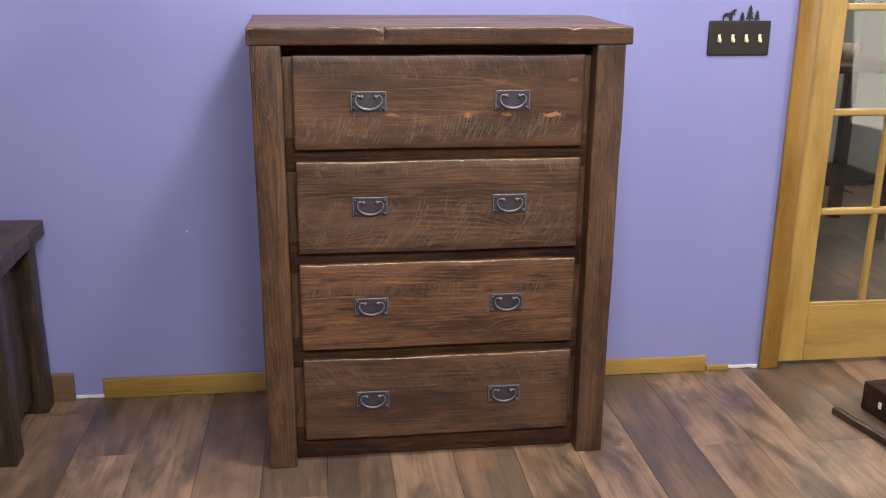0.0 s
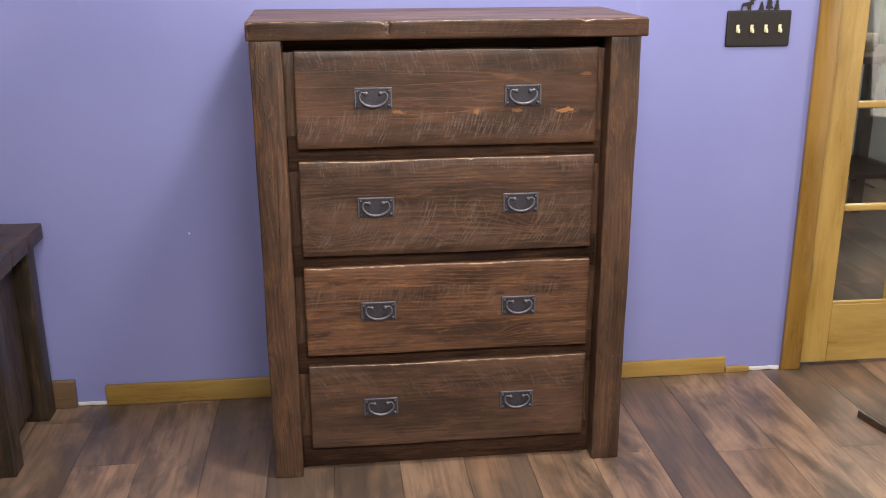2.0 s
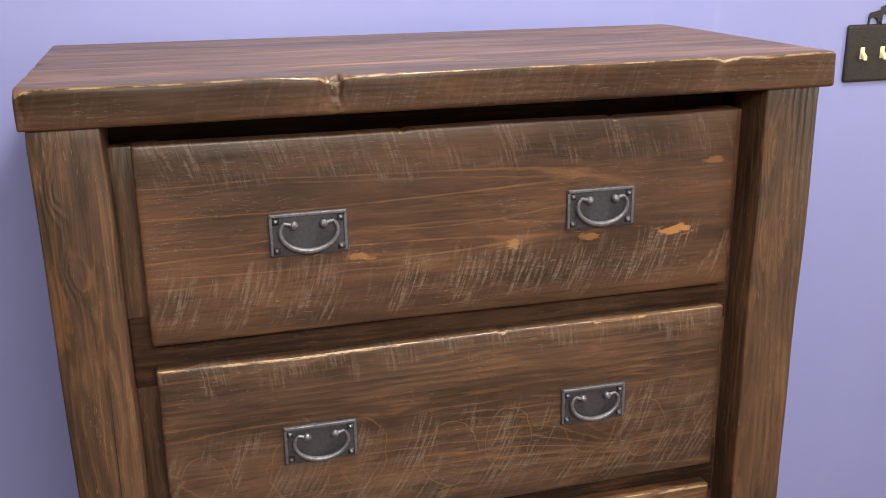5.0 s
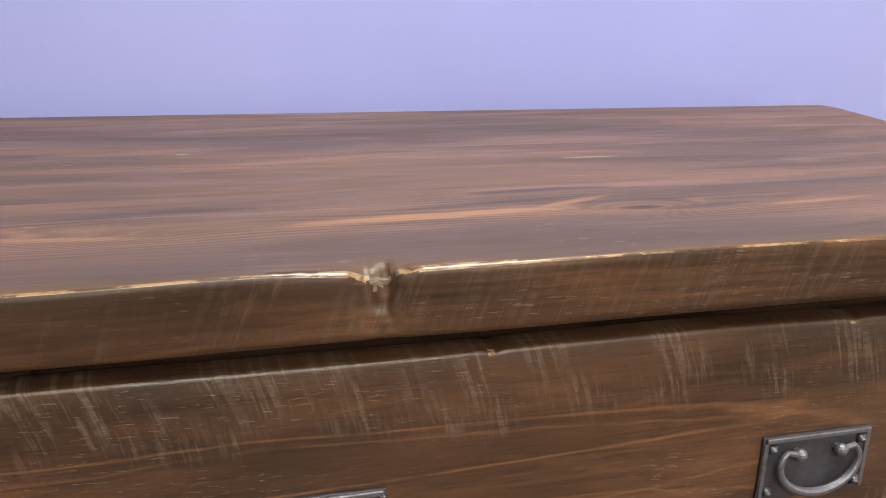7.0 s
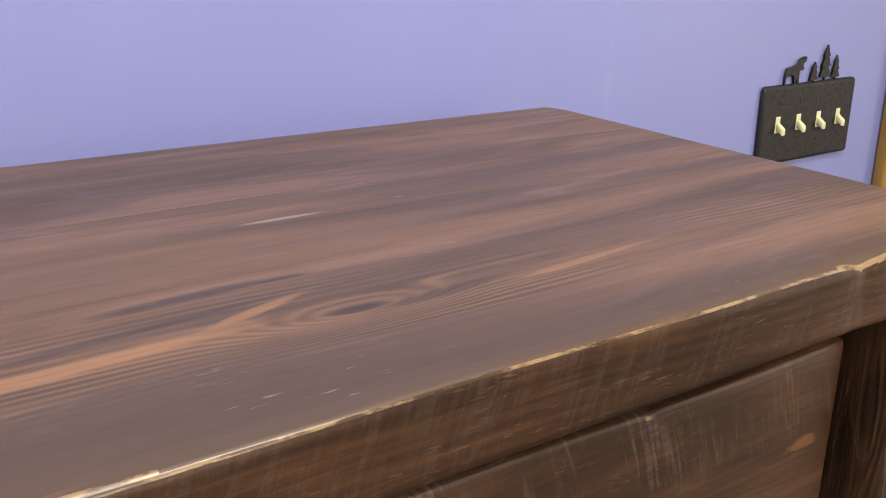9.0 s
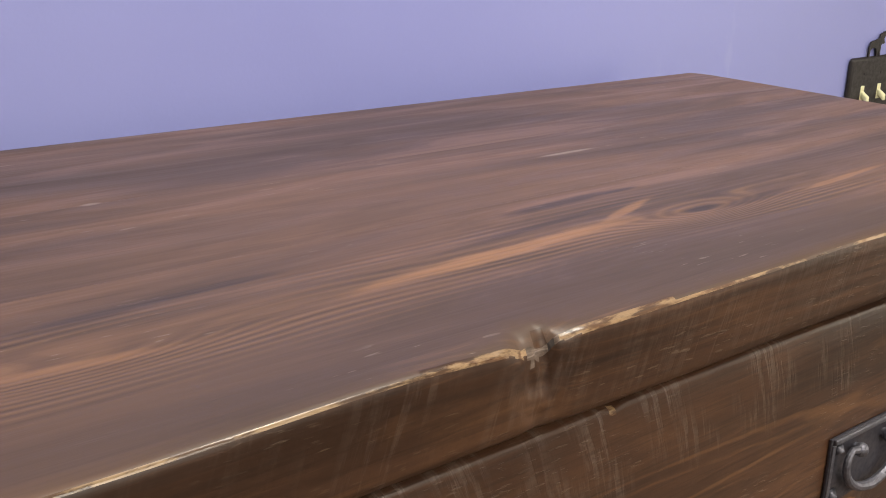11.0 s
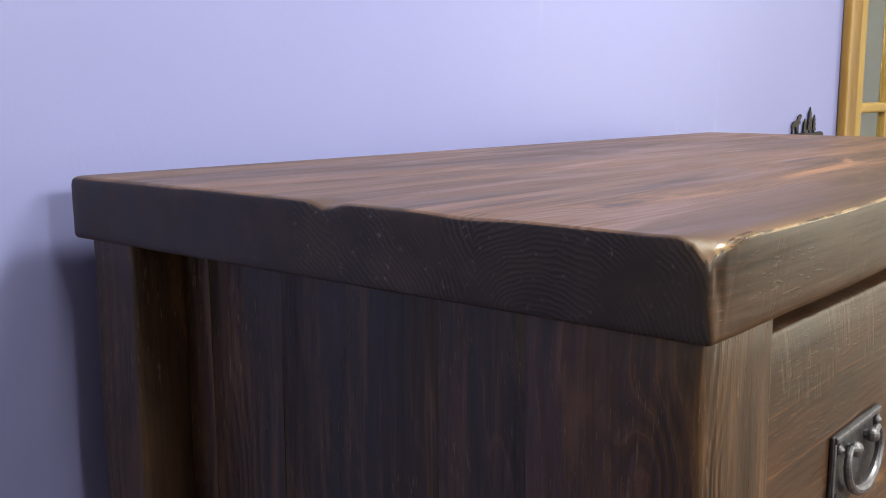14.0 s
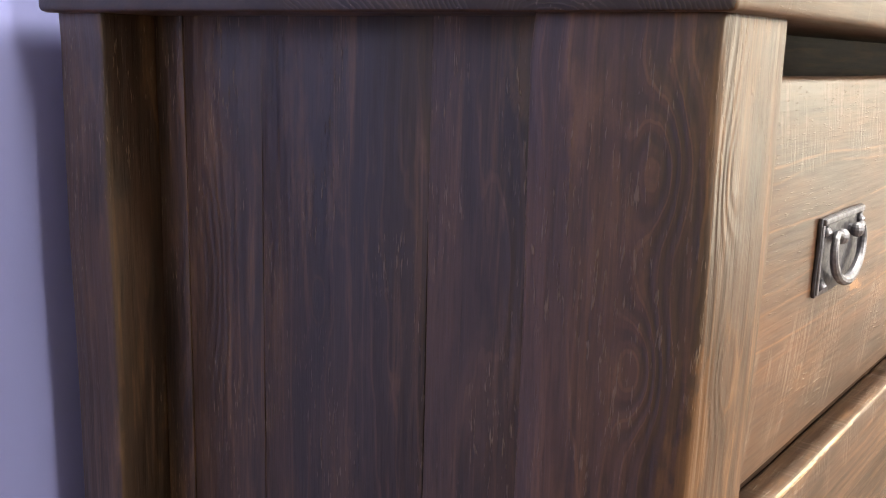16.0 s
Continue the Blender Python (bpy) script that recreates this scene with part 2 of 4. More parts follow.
wood_panel = wood("panel_wood", (0.02, 0.0112, 0.0078), (0.068, 0.036, 0.0215), (0.23, 0.125, 0.06), 2, saw=0.2, flecks=0.55, depth=0.0009, pitch=0.016, streak=0.3, lines=0.2, warp=5.0,
                  eyes=((1.05, -0.072, 0.1, 0.022, 3.0), (1.047, -0.192, 0.025, 0.01, 1.3), (1.08, -0.335, 0.06, 0.012, 1.4)))
wood_rail = wood("rail_wood", (0.026, 0.013, 0.009), (0.058, 0.03, 0.018), (0.12, 0.056, 0.024), 0, saw=0.3, rough=(0.6, 0.8), gloss=0.15)


def top_wood():
    """Three glued planks under a satin stain: broad soft bands, and in the front plank a band of cathedral grain round two knots."""
    m = Mat("top_wood")
    co = m.coord()
    sep = m.n("ShaderNodeSeparateXYZ", Vector=co).outputs
    x, y = sep[0], sep[1]
    front = m.ramp(y, 0.1485, 0.1475)
    plank = m.math("ADD", m.math("MULTIPLY", front, 3.7), m.math("MULTIPLY", m.ramp(y, 0.2915, 0.2905), 5.1))
    at = m.vmath("ADD", co, m.n("ShaderNodeCombineXYZ", X=plank, Y=m.math("MULTIPLY", plank, 2.3), Z=0.0).outputs[0])
    band = m.noise(m.vmath("MULTIPLY", at, (1.5, 15.0, 1.0)), 1.0, 4.0, 0.5, 0.6)
    soft = m.noise(m.vmath("MULTIPLY", at, (4.5, 34.0, 1.0)), 1.0, 5.0, 0.6, 0.9)
    hair = m.noise(m.vmath("MULTIPLY", at, (9.0, 330.0, 1.0)), 1.0, 3.0, 0.6)
    cloud = m.noise(m.vmath("MULTIPLY", at, (7.0, 16.0, 1.0)), 1.0, 5.0, 0.65)
    c = m.mix(m.ramp(band, 0.34, 0.66), (0.088, 0.056, 0.041), (0.18, 0.101, 0.062))
    c = m.mix(m.ramp(soft, 0.52, 0.7, 0.0, 0.36), c, (0.062, 0.046, 0.04))
    c = m.mix(m.ramp(soft, 0.46, 0.32, 0.0, 0.3), c, (0.25, 0.135, 0.075))
    c = m.mix(m.ramp(cloud, 0.5, 0.7, 0.0, 0.3), c, (0.105, 0.07, 0.056))
    # rings that part round the knots
    bend = m.math("MULTIPLY", m.noise(m.vmath("MULTIPLY", co, (2.4, 8.0, 1.0)), 1.0, 2.0, 0.4), 0.045)
    field = m.math("ADD", y, bend)
    for ex, ey, sx, sy, gain in ((0.078, 0.064, 0.06, 0.018, 0.042), (0.2, 0.066, 0.06, 0.014, 0.014), (-0.392, 0.07, 0.05, 0.016, 0.024), (-0.31, 0.06, 0.07, 0.02, 0.026), (-0.09, 0.075, 0.13, 0.016, 0.008)):
        du, dv = m.math("DIVIDE", m.math("SUBTRACT", x, ex), sx), m.math("DIVIDE", m.math("SUBTRACT", y, ey), sy)
        bell = m.math("POWER", 2.718, m.math("MULTIPLY", m.math("ADD", m.math("MULTIPLY", du, du), m.math("MULTIPLY", dv, dv)), -1.0))
        field = m.math("ADD", field, m.math("MULTIPLY", bell, gain))
    wave = m.math("SINE", m.math("MULTIPLY", field, 6.2832 / 0.0062))
    zone = m.ramp(m.math("ABSOLUTE", m.math("SUBTRACT", y, 0.07)), 0.062, 0.026)
    zone = m.math("MULTIPLY", zone, m.ramp(m.noise(m.vmath("MULTIPLY", co, (5.0, 26.0, 1.0)), 1.0, 3.0), 0.4, 0.62, 0.12, 1.0))
    c = m.mix(m.math("MULTIPLY", m.ramp(wave, 0.0, -0.9), m.math("MULTIPLY", zone, 0.5)), c, (0.052, 0.036, 0.029))
    c = m.mix(m.math("MULTIPLY", m.ramp(wave, 0.3, 1.0), m.math("MULTIPLY", zone, 0.4)), c, (0.27, 0.155, 0.085))
    wob = m.math("MULTIPLY", m.math("SUBTRACT", m.noise(m.vmath("MULTIPLY", co, (22.0, 110.0, 1.0)), 1.0, 4.0), 0.5), 1.1)
    tan, smoke = (0.33, 0.175, 0.09), (0.04, 0.031, 0.03)
    for px, py, sx, sy, lean, much, tone in ((-0.075, 0.073, 0.125, 0.0085, 0.06, 0.75, tan), (0.035, 0.092, 0.035, 0.005, 0.35, 0.6, tan), (0.235, 0.064, 0.06, 0.004, 0.1, 0.5, tan),
                                             (-0.33, 0.062, 0.06, 0.005, -0.1, 0.4, tan), (0.078, 0.068, 0.02, 0.006, 0.0, 0.85, smoke), (0.02, 0.128, 0.06, 0.007, 0.05, 0.7, smoke),
                                             (-0.392, 0.072, 0.03, 0.007, 0.0, 0.7, smoke), (0.13, 0.064, 0.05, 0.006, 0.12, 0.55, smoke), (-0.03, 0.098, 0.09, 0.004, 0.1, 0.5, smoke),
                                             (-0.42, 0.128, 0.07, 0.008, 0.0, 0.5, smoke), (-0.27, 0.11, 0.09, 0.005, 0.05, 0.55, smoke), (0.115, 0.232, 0.03, 0.003, 0.0, 0.5, (0.4, 0.33, 0.29)),
                                             (0.063, 0.128, 0.02, 0.003, 0.0, 0.6, smoke), (-0.243, 0.292, 0.008, 0.003, 0.0, 0.5, (0.4, 0.33, 0.29))):
        du = m.math("SUBTRACT", x, px)
        dv = m.math("SUBTRACT", m.math("SUBTRACT", y, py), m.math("MULTIPLY", du, lean))
        du, dv = m.math("DIVIDE", du, sx), m.math("DIVIDE", dv, sy)
        d = m.math("ADD", m.math("SQRT", m.math("ADD", m.math("MULTIPLY", du, du), m.math("MULTIPLY", dv, dv))), wob)
        c = m.mix(m.ramp(d, 1.15, 0.45, 0.0, much), c, tone)
    c = m.mix(m.ramp(hair, 0.48, 0.76, 0.0, 0.2), c, (0.05, 0.034, 0.027))
    pale = m.math("MULTIPLY", m.ramp(m.noise(m.vmath("MULTIPLY", at, (45.0, 330.0, 1.0)), 1.0, 2.0), 0.66, 0.72), m.ramp(m.noise(m.vmath("MULTIPLY", at, (6.0, 14.0, 1.0)), 1.0, 2.0), 0.54, 0.64))
    c = m.mix(m.math("MULTIPLY", pale, 0.4), c, (0.36, 0.3, 0.26))
    m.b.inputs["Specular IOR Level"].default_value = 0.3
    rough = m.math("ADD", m.ramp(soft, 0.3, 0.7, 0.34, 0.5), m.math("MULTIPLY", hair, 0.08))
    height = m.math("ADD", m.math("MULTIPLY", m.math("MULTIPLY", wave, zone), 0.25), m.math("MULTIPLY", hair, -0.6))
    return m.shade(c, rough, height, 0.0003)


wood_top = top_wood()
wood_edge = wood("top_edge_wood", (0.034, 0.0165, 0.0098), (0.078, 0.036, 0.019), (0.18, 0.085, 0.038), 0, saw=0.22, gloss=0.3, rough=(0.38, 0.52), depth=0.00016, flecks=0.2, saw_rows=((1.26, 0.045, 0.8),), pitch=0.007, lines=0.14, streak=0.26, mottle=0.35)
# for upper arrises: real wear plus a painted bright edge line
wood_worn_glint = wood("worn_glint_wood", (0.06, 0.031, 0.018), (0.14, 0.07, 0.036), (0.3, 0.15, 0.07), 0, rough=(0.24, 0.4), depth=0.0004, gloss=0.5, worn=0.6, pitch=0.009)
wood_torn = wood("torn_wood", (0.08, 0.055, 0.042), (0.26, 0.195, 0.16), (0.55, 0.46, 0.4), 0, rough=(0.55, 0.75), depth=0.0008, gloss=0.2, flecks=0.5, pitch=0.006)
wood_stand = wood("stand_wood", (0.024, 0.0145, 0.009), (0.062, 0.037, 0.021), (0.15, 0.09, 0.042), 1, saw=0.2)
wood_stand_leg = wood("stand_leg_wood", (0.016, 0.0105, 0.007), (0.043, 0.026, 0.0145), (0.13, 0.078, 0.034), 2, saw=0.2)
pine = dict(mottle=0.0, flecks=0.0, rough=(0.25, 0.4), depth=0.0003, dull=0.1, streak=0.35, lines=0.3, pores_depth=0.08)
pine_up = wood("golden_pine_upright", (0.31, 0.19, 0.042), (0.43, 0.28, 0.075), (0.48, 0.33, 0.1), 2, pitch=0.03, **pine)
pine_across = wood("golden_pine_across", (0.35, 0.215, 0.05), (0.46, 0.305, 0.085), (0.53, 0.37, 0.12), 0, pitch=0.03, **pine)
pine_trim = wood("amber_pine_trim", (0.25, 0.135, 0.022), (0.36, 0.2, 0.036), (0.43, 0.255, 0.055), 2, pitch=0.03, **pine)
pine_skirting = wood("yellow_pine_skirting", (0.3, 0.185, 0.042), (0.41, 0.265, 0.07), (0.47, 0.32, 0.1), 0, pitch=0.03, **pine)

tan_board = wood("tan_board", (0.15, 0.095, 0.05), (0.21, 0.135, 0.075), (0.26, 0.17, 0.095), 0, pitch=0.03, **pine)


def end_grain():
    """Cut ends of three glued planks: tight growth rings in the front one, tilted rings in the middle, a smooth back one."""
    m = Mat("end_grain_wood")
    co = m.coord()
    sep = m.n("ShaderNodeSeparateXYZ", Vector=co).outputs
    warp = m.math("MULTIPLY", m.noise(co, 22.0, 4.0), 0.02)

    def rings(y, z, per_metre):
        dy, dz = m.math("SUBTRACT", sep[1], y), m.math("SUBTRACT", sep[2], z)
        d = m.math("SQRT", m.math("ADD", m.math("MULTIPLY", dy, dy), m.math("MULTIPLY", dz, dz)))
        return m.math("SINE", m.math("MULTIPLY", m.math("ADD", d, warp), per_metre * 6.2832))

    front = m.ramp(sep[1], 0.1012, 0.1008)
    back = m.ramp(sep[1], 0.2358, 0.2362)
    one, two = rings(0.06, 1.205, 370.0), rings(0.3, 1.12, 300.0)
    ring = m.math("ADD", m.math("MULTIPLY", one, front), m.math("MULTIPLY", two, m.math("SUBTRACT", 1.0, front)))
    seen = m.math("MULTIPLY", m.ramp(m.noise(co, 34.0, 4.0), 0.34, 0.62), m.math("SUBTRACT", 1.0, m.math("MULTIPLY", back, 0.85)))
    blot = m.noise(co, 30.0, 5.0)
    c = m.mix(m.ramp(blot, 0.35, 0.7), (0.022, 0.0155, 0.0135), (0.058, 0.042, 0.036))
    c = m.mix(m.math("MULTIPLY", m.ramp(ring, 0.2, 1.0), m.math("MULTIPLY", seen, 0.3)), c, (0.15, 0.115, 0.1))
    c = m.mix(m.math("MULTIPLY", m.ramp(m.noise(co, 240.0, 3.0), 0.62, 0.74), m.math("MULTIPLY", seen, 0.6)), c, (0.3, 0.25, 0.22))
    c = m.mix(m.math("MULTIPLY", front, 0.25), c, (0.034, 0.024, 0.02))
    return m.shade(c, m.ramp(blot, 0.3, 0.7, 0.44, 0.62), m.math("MULTIPLY", ring, seen), 0.0001)


wood_end = end_grain()


def wall_paint(name, colour, light):
    m = Mat(name, 0.42)
    co = m.coord()
    big = m.noise(co, 1.6, 4.0)
    roller = m.noise(co, 260.0, 3.0, 0.6)
    scuff = m.ramp(m.noise(m.vmath("MULTIPLY", co, (14.0, 14.0, 3.0)), 1.0, 5.0, 0.65), 0.66, 0.78)
    c = m.mix(m.ramp(big, 0.35, 0.65), colour, light)
    c = m.mix(m.math("MULTIPLY", scuff, 0.12), c, (0.5, 0.5, 0.66))
    return m.shade(c, m.ramp(big, 0.3, 0.7, 0.36, 0.48), roller, 0.00012)


wall_violet = wall_paint("violet_wall_paint", (0.245, 0.262, 0.56), (0.262, 0.28, 0.59))
wall_grey = wall_paint("grey_wall_paint", (0.52, 0.51, 0.48), (0.57, 0.56, 0.53))
ceiling_white = wall_paint("white_ceiling_paint", (0.74, 0.74, 0.73), (0.78, 0.78, 0.77))
caulk = wall_paint("white_caulk", (0.7, 0.7, 0.74), (0.78, 0.78, 0.8))


def floor_wood():
    m = Mat("plank_floor_laminate")
    co = m.coord()
    r = m.rand()
    at = m.vmath("ADD", co, m.n("ShaderNodeCombineXYZ", X=m.math("MULTIPLY", r, 9.0), Y=m.math("MULTIPLY", r, 31.0), Z=r).outputs[0])
    cloud = m.noise(m.vmath("MULTIPLY", at, (9.0, 3.0, 1.0)), 1.0, 6.0, 0.62, 0.5)
    grain = m.noise(m.vmath("MULTIPLY", at, (70.0, 3.0, 1.0)), 1.0, 5.0, 0.6, 0.5)
    c = m.mix(m.ramp(cloud, 0.36, 0.66), (0.1, 0.07, 0.053), (0.33, 0.215, 0.145))
    c = m.mix(m.ramp(r, 0.35, 0.9, 0.0, 0.75), c, (0.085, 0.063, 0.052))
    warm = m.ramp(m.noise(m.vmath("MULTIPLY", at, (5.0, 1.4, 1.0)), 1.3, 3.0), 0.5, 0.76, 0.0, 0.5)
    c = m.mix(warm, c, (0.42, 0.245, 0.145))
    c = m.mix(m.math("MULTIPLY", m.ramp(grain, 0.46, 0.66), 0.36), c, (0.055, 0.038, 0.029))
    return m.shade(c, m.ramp(cloud, 0.3, 0.7, 0.3, 0.42), grain, 0.0005)


floor_laminate = floor_wood()


def metal(name, colour, rough, shine):
    m = Mat(name, rough, shine)
    co = m.coord()
    spots = m.noise(co, 180.0, 4.0, 0.65)
    c = m.mix(m.ramp(spots, 0.4, 0.7), colour, tuple(0.72 * v for v in colour))
    return m.shade(c, m.ramp(spots, 0.3, 0.7, rough, rough + 0.18), spots, 0.00012)


iron_plate = metal("dark_iron", (0.075, 0.072, 0.09), 0.4, 0.55)
iron_bail = metal("brushed_pewter", (0.19, 0.188, 0.222), 0.42, 0.8)
bronze = metal("dark_bronze_paint", (0.022, 0.018, 0.018), 0.45, 0.15)
brass = metal("worn_brass", (0.5, 0.4, 0.2), 0.35, 0.9)
iron_black = metal("black_iron", (0.02, 0.019, 0.019), 0.5, 0.4)


def plain(name, colour, rough, grain=90.0):
    m = Mat(name, rough)
    spots = m.noise(m.coord(), grain, 4.0)
    c = m.mix(m.ramp(spots, 0.35, 0.65), colour, tuple(0.86 * v for v in colour))
    return m.shade(c, m.ramp(spots, 0.3, 0.7, rough, rough + 0.1), spots, 0.0002)


stoneware = plain("tan_stoneware", (0.3, 0.24, 0.17), 0.5)
old_paper = plain("faded_brown_print", (0.26, 0.22, 0.16), 0.7)
ivory = plain("ivory_plastic", (0.82, 0.79, 0.5), 0.35)
linen = plain("cream_linen", (0.72, 0.66, 0.5), 0.8, 400.0)
glass = Mat("window_glass", 0.02)
glass.b.inputs["Transmission Weight"].default_value = 1.0
glass.b.inputs["IOR"].default_value = 1.45
glass.b.inputs["Base Color"].default_value = (0.93, 0.95, 0.94, 1)
glass = glass.m


# ---- mesh tools ----
def part(name, bm, material, parent=None, label="", smooth=True):
    """One mesh object out of a bmesh, with its material or materials, under a thing or a part."""
    mesh = bpy.data.meshes.new(name)
    for f in bm.faces:
        f.smooth = smooth and not f.tag
    bm.to_mesh(mesh)
    bm.free()
    for mat in material if isinstance(material, (list, tuple)) else [material]:
        mesh.materials.append(mat)
    ob = new(name, mesh)
    ob.parent = parent
    if label:
        ob["label"] = label
    return ob


def thing(name, at, label, category, group="", kind=""):
    ob = new(name)
    ob.empty_display_size = 0.1
    ob.location = at
    return tagged(ob, label, category, group, kind)


def lattice(lo, hi, r0, r1, n):
    a = [lo, lo + 0.3 * r0, lo + r0]
    b = [hi - r1, hi - 0.3 * r1, hi]
    return a + [a[-1] + (b[0] - a[-1]) * i / n for i in range(1, n)] + b


def rounded(bm, lo, hi, r=0.003, cuts=(1, 1, 1), bend=None, paint=None):
    """A block with rounded edges between two corners. r: one radius, or a pair for each axis. bend(v): moves a point.
    paint(centre, normal): the material slot of a face."""
    rad = [(r, r)] * 3 if isinstance(r, (int, float)) else list(r)
    ax = [lattice(lo[i], hi[i], rad[i][0], rad[i][1], cuts[i]) for i in range(3)]
    size = [len(a) for a in ax]
    made = {}

    def vert(i, j, k):
        key = (i, j, k)
        if key not in made:
            p, inner, scale, u = [ax[0][i], ax[1][j], ax[2][k]], [0] * 3, [0] * 3, [0] * 3
            for c in range(3):
                inner[c] = min(max(p[c], lo[c] + rad[c][0]), hi[c] - rad[c][1])
                scale[c] = rad[c][0] if p[c] < inner[c] else rad[c][1]
                u[c] = (p[c] - inner[c]) / max(scale[c], 1e-6)
            n = math.sqrt(sum(v * v for v in u)) or 1.0
            top = max(abs(v) for v in u)
            q = Vector([inner[c] + scale[c] * u[c] * top / n for c in range(3)])
            made[key] = bm.verts.new(bend(q) if bend else q)
        return made[key]

    faces = []
    for c in range(3):
        a, b = (c + 1) % 3, (c + 2) % 3
        for end in (0, size[c] - 1):
            for i in range(size[a] - 1):
                for j in range(size[b] - 1):
                    quad = []
                    for di, dj in ((0, 0), (1, 0), (1, 1), (0, 1)):
                        key = [0, 0, 0]
                        key[c], key[a], key[b] = end, i + di, j + dj
                        quad.append(vert(*key))
                    faces.append(bm.faces.new(quad if end else quad[::-1]))
                    # flat fields stay flat between their rounded edges
                    faces[-1].tag = not bend and 2 <= i < size[a] - 3 and 2 <= j < size[b] - 3
    if paint:
        for f in faces:
            f.normal_update()
            f.material_index = paint(f.calc_center_median(), f.normal)
    return bm


def block(lo, hi, r=0.003, cuts=(1, 1, 1), bend=None, paint=None):
    return rounded(bmesh.new(), lo, hi, r, cuts, bend, paint)


def wavy(seed, amount, scale):
    """Small uneven shifts, as of a sawn board."""
    return lambda p: p + Vector([amount * noise.noise(p * scale + Vector((seed * 3.7 + 11 * c, seed, c))) for c in range(3)])


def tube(bm, points, radius, sides=8, close=True):
    """A round bar along points; radius: one, or one for each point."""
    rings = []
    for i, p in enumerate(points):
        p = Vector(p)
        d = (Vector(points[min(i + 1, len(points) - 1)]) - Vector(points[max(i - 1, 0)])).normalized()
        side = d.cross(Vector((0, 1, 0)) if abs(d.y) < 0.9 else Vector((1, 0, 0))).normalized()
        up = side.cross(d)
        rr = radius if isinstance(radius, (int, float)) else radius[i]
        rings.append([bm.verts.new(p + rr * (side * math.cos(a) + up * math.sin(a))) for a in [2 * math.pi * k / sides for k in range(sides)]])
    for one, two in zip(rings, rings[1:]):
        for k in range(sides):
            bm.faces.new((one[k], one[(k + 1) % sides], two[(k + 1) % sides], two[k]))
    if close:
        bm.faces.new(rings[0][::-1])
        bm.faces.new(rings[-1])
    bmesh.ops.recalc_face_normals(bm, faces=bm.faces)
    return bm


def ball(bm, at, r, squash=(1, 1, 1), u=10, v=7):
    m = Matrix.Translation(at) @ Matrix.Diagonal((*squash, 1))
    bmesh.ops.create_uvsphere(bm, u_segments=u, v_segments=v, radius=r, matrix=m)
    return bm


def prism(outline, y0, y1):
    """A flat shape in the x-z plane given thickness between y0 and y1."""
    bm = bmesh.new()
    front = [bm.verts.new((x, y0, z)) for x, z in outline]
    back = [bm.verts.new((x, y1, z)) for x, z in outline]
    n = len(outline)
    bm.faces.new(front)
    bm.faces.new(back[::-1])
    for i in range(n):
        bm.faces.new((front[i], back[i], back[(i + 1) % n], front[(i + 1) % n]))
    bmesh.ops.recalc_face_normals(bm, faces=bm.faces)
    bmesh.ops.triangulate(bm, faces=[f for f in bm.faces if len(f.verts) > 4])
    return bm


# ---- the room ----
WALL_Y = 0.525
DOOR_X0, DOOR_X1, DOOR_TOP = 1.352, 2.184, 2.08


def wall(name, lo, hi, material, label):
    return tagged(part(name, block(lo, hi, 0.002), material, None, smooth=False), label, "wall", kind="structure")


wall("wall_north_west", (-3.6, WALL_Y, -0.02), (DOOR_X0 - 0.03, WALL_Y + 0.13, 2.7), wall_violet, "periwinkle violet painted wall behind the chest")
wall("wall_north_east", (DOOR_X1 + 0.03, WALL_Y, -0.02), (3.6, WALL_Y + 0.13, 2.7), wall_violet, "periwinkle violet painted wall beside the door")
wall("wall_north_lintel", (DOOR_X0 - 0.03, WALL_Y, DOOR_TOP + 0.03), (DOOR_X1 + 0.03, WALL_Y + 0.13, 2.7), wall_violet, "periwinkle violet painted wall over the door")
wall("wall_south", (-3.6, -4.63, -0.02), (3.6, -4.5, 2.7), wall_grey, "plain painted wall behind the camera")
wall("wall_west", (-3.73, -4.63, -0.02), (-3.6, 4.2, 2.7), wall_grey, "plain painted wall closing the showroom")
wall("wall_east", (3.6, -4.63, -0.02), (3.73, 4.2, 2.7), wall_grey, "plain painted wall closing the showroom")
wall("wall_hall", (-3.6, 4.07, -0.02), (3.6, 4.2, 2.7), wall_grey, "pale grey wall of the room behind the door")
tagged(part("ceiling", block((-3.73, -4.63, 2.7), (3.73, 4.2, 2.8), 0.002), ceiling_white, smooth=False), "plain white painted ceiling", "ceiling", kind="structure")
floor = tagged(part("floor", block((-3.73, -4.63, -0.12), (3.73, 4.2, -0.0125), 0.002), floor_laminate, smooth=False),
               "grey-brown wood plank laminate floor", "floor", kind="structure")


# skirting pieces, cut short and loose as they are
def skirting(name, x0, x1, h, label, seed, material=pine_skirting, depth=0.016):
    bm = block((x0, WALL_Y - depth, 0.001), (x1, WALL_Y - 0.001, h), 0.003, (10, 1, 1), wavy(seed, 0.0012, 9))
    return tagged(part(name, bm, material), label, "baseboard", kind="structure")


skirting("baseboard_west", -1.063, 0.2, 0.073, "yellow stained pine baseboard piece along the wall", 1)
skirting("baseboard_east", 0.24, 1.07, 0.06, "yellow stained pine baseboard piece with a cut end", 2)
skirting("baseboard_corner", -1.9, -1.158, 0.098, "tan wooden baseboard end beside the nightstand", 3, tan_board, 0.02)
skirting("baseboard_offcut", 1.074, 1.16, 0.022, "low pale pine offcut at the wall's foot", 4)
tagged(part("trim_west", block((-1.157, WALL_Y - 0.006, 0.001), (-1.065, WALL_Y - 0.001, 0.014), 0.002, (8, 1, 1), wavy(5, 0.003, 25)), caulk),
       "white strip of bare plaster at the wall's foot", "trim", kind="structure")
